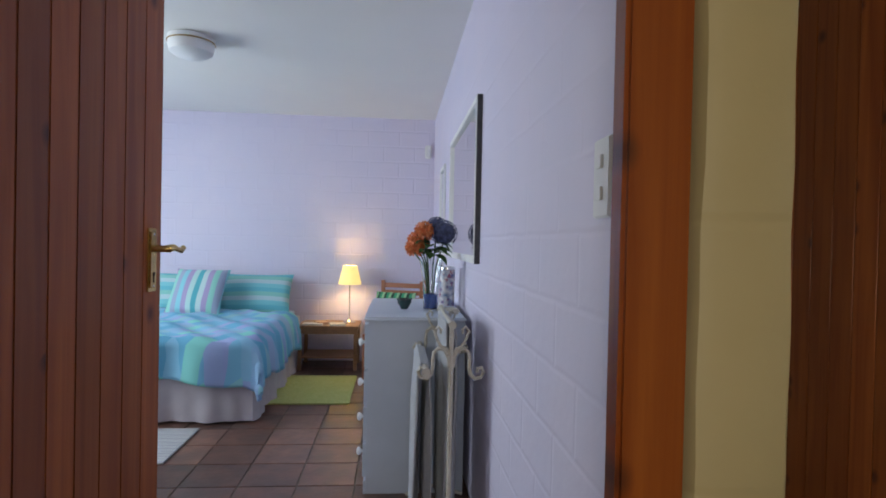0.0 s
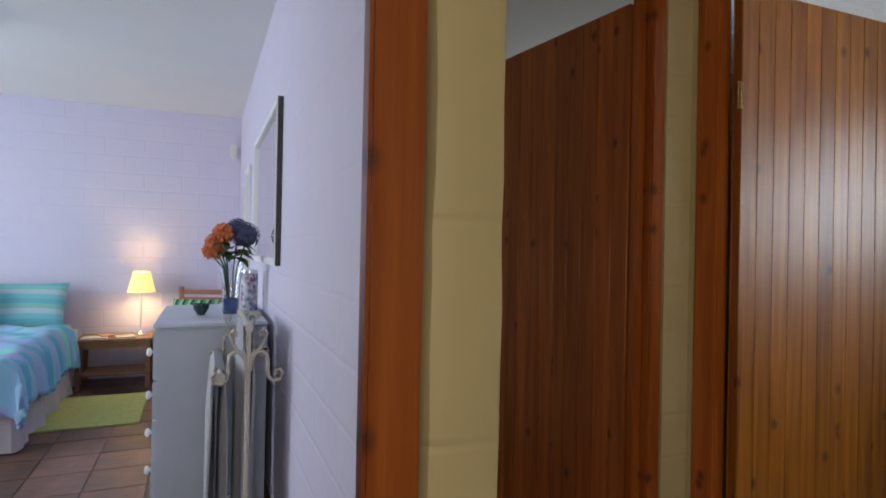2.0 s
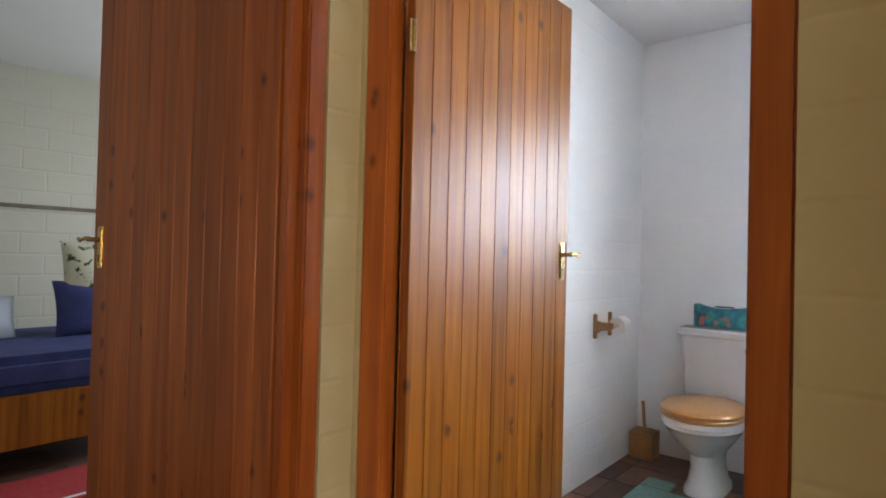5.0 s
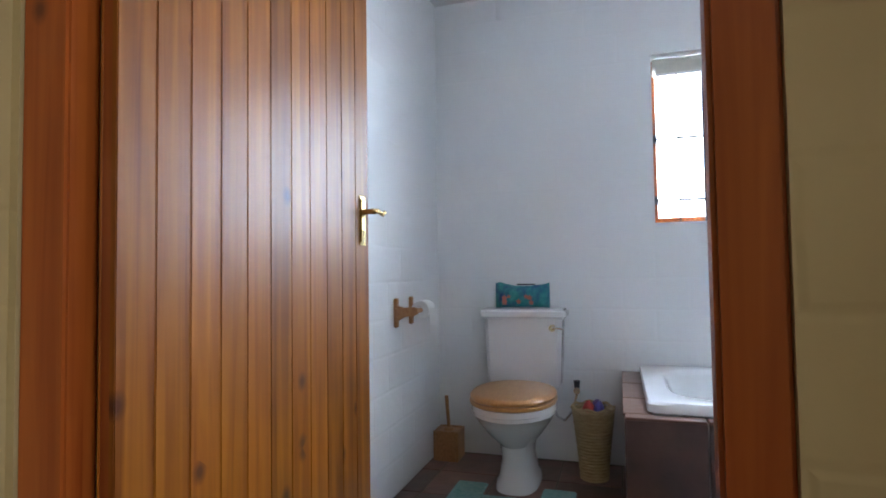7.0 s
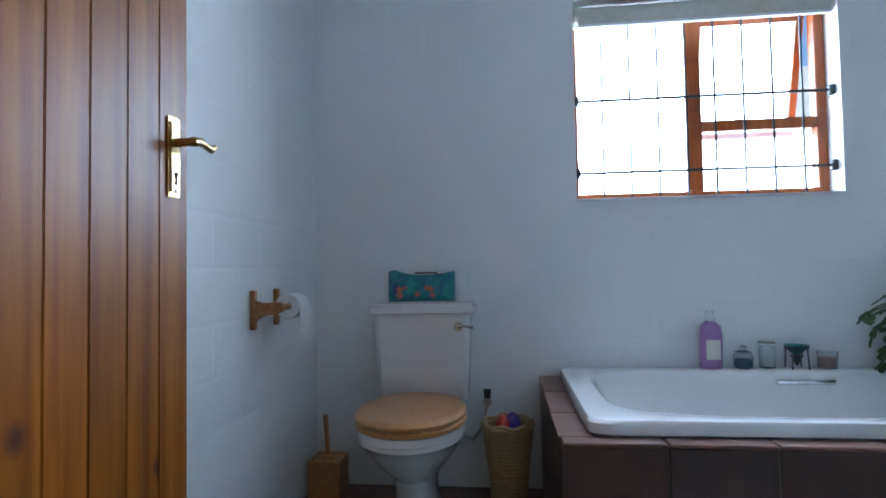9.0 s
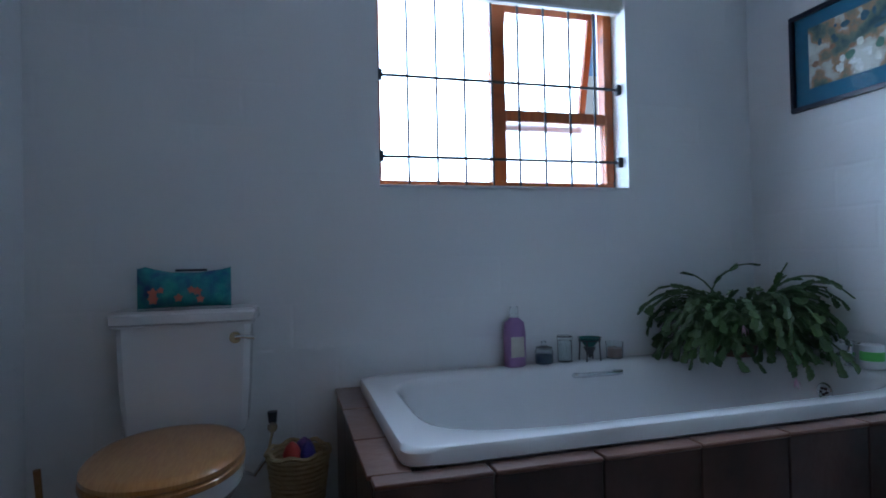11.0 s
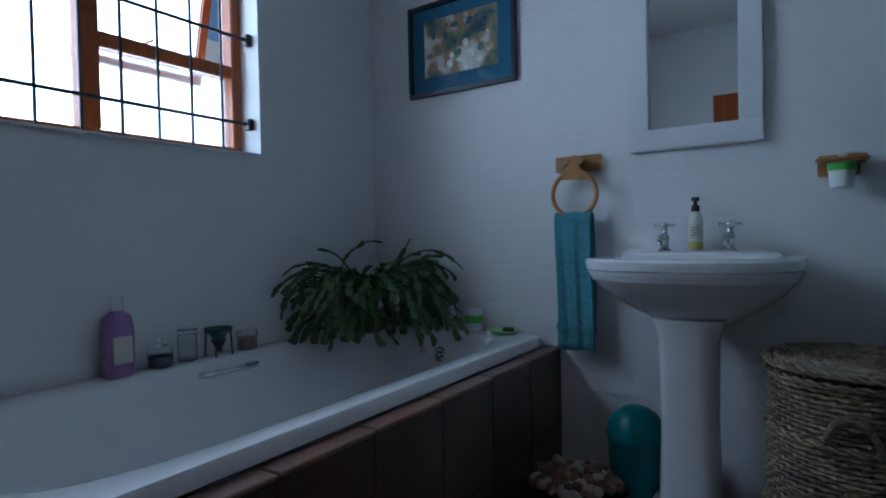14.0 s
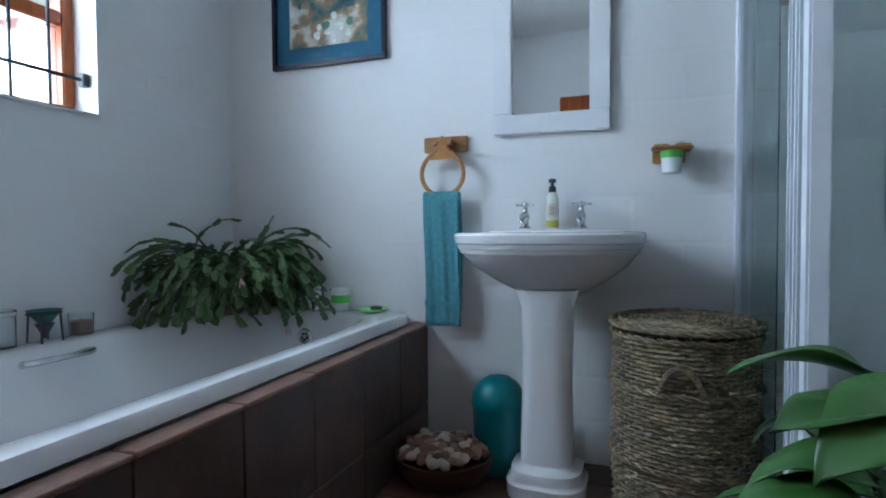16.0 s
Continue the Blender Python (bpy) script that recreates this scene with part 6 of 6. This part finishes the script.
t = thing("wooden_chair", pose(-0.2, 4.75, 0, 0, 0, -20), "low wooden slatted chair beyond the chest", "chair")
M["redwood"] = material("red_brown_wood", (0.28, 0.1, 0.05), 0.5, second=(0.36, 0.14, 0.07), scale=6)
part("seat", bx(-0.22, 0.22, -0.22, 0.22, 0.40, 0.43, 0.006), "redwood", t)
for sx in (-1, 1):
    part("leg", bx(sx * 0.2 - 0.018, sx * 0.2 + 0.018, -0.22, -0.184, 0, 0.3995, 0.003), "redwood", t)
    part("back_post", bx(sx * 0.2 - 0.018, sx * 0.2 + 0.018, 0.2205, 0.25, 0, 0.9, 0.003), "redwood", t)
for k in range(4):
    part("back_slat", bx(-0.181, 0.181, 0.228, 0.243, 0.62 + 0.07 * k, 0.665 + 0.07 * k, 0.003), "redwood", t)
pillow("cushion", pose(-0.2, 4.66, 0.68, 60, 0, -20), 0.40, 0.3, 0.12, stripe_material("green_palm_cloth", [(0.05, 0.32, 0.16), (0.3, 0.55, 0.3), (0.02, 0.06, 0.04)], 14, "X"), "green and black palm-patterned cushion on the chair", "cushion", seed=8)

t = thing("light_switch", pose(BX - 0.001, 0.50, 1.41), "white double wall switch plate on the lilac wall", "switch")
part("plate", bx(-0.012, 0, -0.04, 0.04, -0.075, 0.075, 0.003), "white_plastic", t)
for z in (-0.03, 0.03):
    part("rocker", bx(-0.017, -0.0122, -0.012, 0.012, z - 0.014, z + 0.014, 0.002), "white_plastic", t)
t = thing("alarm_sensor", pose(0.135, BY - 0.002, 2.25), "small white alarm sensor near the ceiling corner", "sensor")
part("housing", bx(-0.035, 0.035, -0.05, 0, -0.07, 0.07, 0.012, 3), "white_plastic", t)
part("lens", bx(-0.022, 0.022, -0.056, -0.0505, -0.045, 0.02, 0.005), "white", t)

t = thing("ceiling_light", pose(-1.56, 3.30, H), "round white ceiling light with a shallow dome and dark rim", "ceiling light")
part("base", lathe([(0.14, -0.001), (0.148, -0.006), (0.148, -0.03), (0.14, -0.034)], 40), "white_plastic", t)
part("rim", tube([(0.148 * math.cos(a), 0.148 * math.sin(a), -0.037) for a in (2 * math.pi * k / 48 for k in range(48))], 0.004, 6, closed=True), "brass", t)
part("opal_light", lathe([(0.143, -0.0405), (0.145, -0.06), (0.135, -0.10), (0.10, -0.125), (0.01, -0.135)], 40), "white_plastic", t)

# ---- second bedroom ----
M["navy"] = material("dark_blue_bedspread", (0.02, 0.03, 0.12), 0.85, second=(0.04, 0.05, 0.18), scale=8, bump=0.3, bump_scale=60)
t = thing("single_bed", pose(1.85, 3.85, 0), "low pine bed with orange-brown side board and dark blue spread", "bed")
part("side_board", bx(-1.0, 0.25, -0.62, -0.58, 0.14, 0.42, 0.006), "pine_light", t)
part("mattress", bx(-0.98, 0.24, -0.57, 0.98, 0.2, 0.5, 0.04, 3), "navy", t)
part("bedspread", bx(-1.0, 0.245, -0.605, 0.7, 0.425, 0.62, 0.05, 4), "navy", t)
for x in (-0.96, 0.21):
    part("leg", bx(x - 0.03, x + 0.03, -0.6195, -0.5705, 0, 0.1395, 0.004), "pine_light", t)
M["dotted"] = material("leaf_print_cloth", (0.55, 0.55, 0.42), 0.9, second=(0.04, 0.07, 0.03), scale=16, mix=(0.58, 0.61))
pillow("pillow", pose(1.90, 3.97, 0.80, 72, 0, 0), 0.56, 0.38, 0.2, "navy", "plain dark blue pillow upright on the bedspread", seed=9)
pillow("pillow", pose(1.92, 4.02, 1.03, 78, 0, 0), 0.5, 0.44, 0.16, "dotted", "cream pillow with dark green leaf print", seed=4)
pillow("pillow", pose(1.25, 4.1, 0.74, 70, 0, 0), 0.4, 0.3, 0.14, "whitefurn", "small plain white pillow on the blue spread", seed=6)
t = thing("red_rug", pose(1.52, 2.95, 0.001), "red rug with a white border line beside the bed", "rug")
part("rug_body", bx(-0.4, 0.4, -0.25, 0.2, 0, 0.008, 0.003), material("red_wool", (0.35, 0.02, 0.03), 0.95, second=(0.4, 0.04, 0.04), scale=50), t)
part("border", bx(-0.36, 0.36, -0.22, -0.2, 0.0082, 0.0095), "paper", t)
t = thing("dado_rail", pose(0, 0, 0), "thin dark shelf rail along the far bedroom wall", "rail")
t["kind"] = "structure"
part("rail", bx(0.31, 3.58, 4.92, 4.949, 1.50, 1.53, 0.003), "grout", t)

for kind, group in (("pillow", "pillows"), ("bath_towel", "towels on the stand"), ("wall_mirror", "wall mirrors"), ("booklet", "booklets on the bedside table"), ("tap", "cross-head taps"), ("cushion", "cushions")):
    for ob in list(scene.objects):
        if ob.parent is None and ob.name.split(".")[0] == kind:
            tagged(ob, group=group)

# ---- tiles ----


def tile_field(parent, name, mat, x0, x1, y0, y1, size, z, gap=0.008, t=0.006, off=(0, 0), skip=None):
    me = {}
    i0, i1 = math.floor((x0 - off[0]) / size), math.ceil((x1 - off[0]) / size)
    j0, j1 = math.floor((y0 - off[1]) / size), math.ceil((y1 - off[1]) / size)
    count = 0
    for i in range(i0, i1):
        for j in range(j0, j1):
            a0, a1 = max(x0, off[0] + i * size + gap / 2), min(x1, off[0] + (i + 1) * size - gap / 2)
            b0, b1 = max(y0, off[1] + j * size + gap / 2), min(y1, off[1] + (j + 1) * size - gap / 2)
            if a1 - a0 < 0.01 or b1 - b0 < 0.01:
                continue
            key = (round(a1 - a0, 3), round(b1 - b0, 3))
            if key not in me:
                me[key] = mesh_of(name, bx(-key[0] / 2, key[0] / 2, -key[1] / 2, key[1] / 2, -t, 0, 0.002, 1))
                me[key].materials.append(M[mat])
            ob = new(name, me[key])
            ob.parent = parent
            ob.matrix_basis = pose((a0 + a1) / 2, (b0 + b1) / 2, z)
            count += 1
    return count


floor_ob = bpy.data.objects["floor"]
tile_field(floor_ob, "floor_tile", "terracotta", -2.2, 0.2, 0.25, BY, 0.30, 0.0, off=(-0.08, 0.02))
tile_field(floor_ob, "floor_tile", "terracotta", -0.93, HX, -1.0, 0.25, 0.30, 0.0, off=(-0.08, 0.02))
tile_field(floor_ob, "floor_tile", "terracotta", PX1, HX, 0.25, HY, 0.30, 0.0, off=(-0.08, 0.02))
tile_field(floor_ob, "floor_tile", "terracotta", HX, XW, JY0 + 0.08, JY1 - 0.11, 0.30, 0.0, off=(-0.08, 0.02))
tile_field(floor_ob, "floor_tile", "terracotta", XW, XE, YS, YN, 0.30, 0.0, off=(1.63, 0.02))
tile_field(floor_ob, "floor_tile", "terracotta", 0.3, 2.4, HY, 4.9, 0.30, 0.0, off=(0.3, 0.02))

surround = thing("bath_surround", pose(0, 0, 0), "built bath surround faced with brown tiles, shade in the front colour, and a lighter ledge", "bath surround")
surround["kind"] = "structure"
M["pale_grout"] = material("pale_grout", (0.38, 0.34, 0.31), 0.85, second=(0.3, 0.27, 0.25), scale=20)
part("surround_core", bx(LX + 0.012, XE - 0.001, YS + 0.001, LY - 0.012, 0, 0.10), "pale_grout", surround)
part("surround_front", bx(LX + 0.012, LX + 0.030, YS + 0.001, LY - 0.012, 0.1, LZ - 0.012), "pale_grout", surround)
part("surround_end", bx(LX + 0.030, XE - 0.001, LY - 0.08, LY - 0.012, 0.1, LZ - 0.012), "pale_grout", surround)
n = 7
w = (LY - YS) / n
# upright tiles take the shaded colour, ledge tiles the lit one
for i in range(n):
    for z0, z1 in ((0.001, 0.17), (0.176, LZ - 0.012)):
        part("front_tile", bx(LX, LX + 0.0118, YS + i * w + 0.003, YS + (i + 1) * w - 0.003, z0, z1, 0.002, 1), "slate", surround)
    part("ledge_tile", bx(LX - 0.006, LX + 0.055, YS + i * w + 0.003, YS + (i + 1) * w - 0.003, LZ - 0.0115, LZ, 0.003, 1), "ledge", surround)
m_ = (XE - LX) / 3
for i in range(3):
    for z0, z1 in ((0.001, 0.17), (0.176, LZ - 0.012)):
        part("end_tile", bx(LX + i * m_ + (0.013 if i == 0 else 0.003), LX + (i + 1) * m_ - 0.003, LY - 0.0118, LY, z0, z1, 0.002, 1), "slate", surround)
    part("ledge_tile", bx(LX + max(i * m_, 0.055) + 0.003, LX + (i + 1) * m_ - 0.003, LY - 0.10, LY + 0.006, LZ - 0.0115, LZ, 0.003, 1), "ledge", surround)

# ---- true size ----
for ob in list(scene.objects):
    if ob.parent is None and ob is not cam and ob is not sun:
        ob.matrix_basis = Matrix.Scale(TRUE, 4) @ ob.matrix_basis
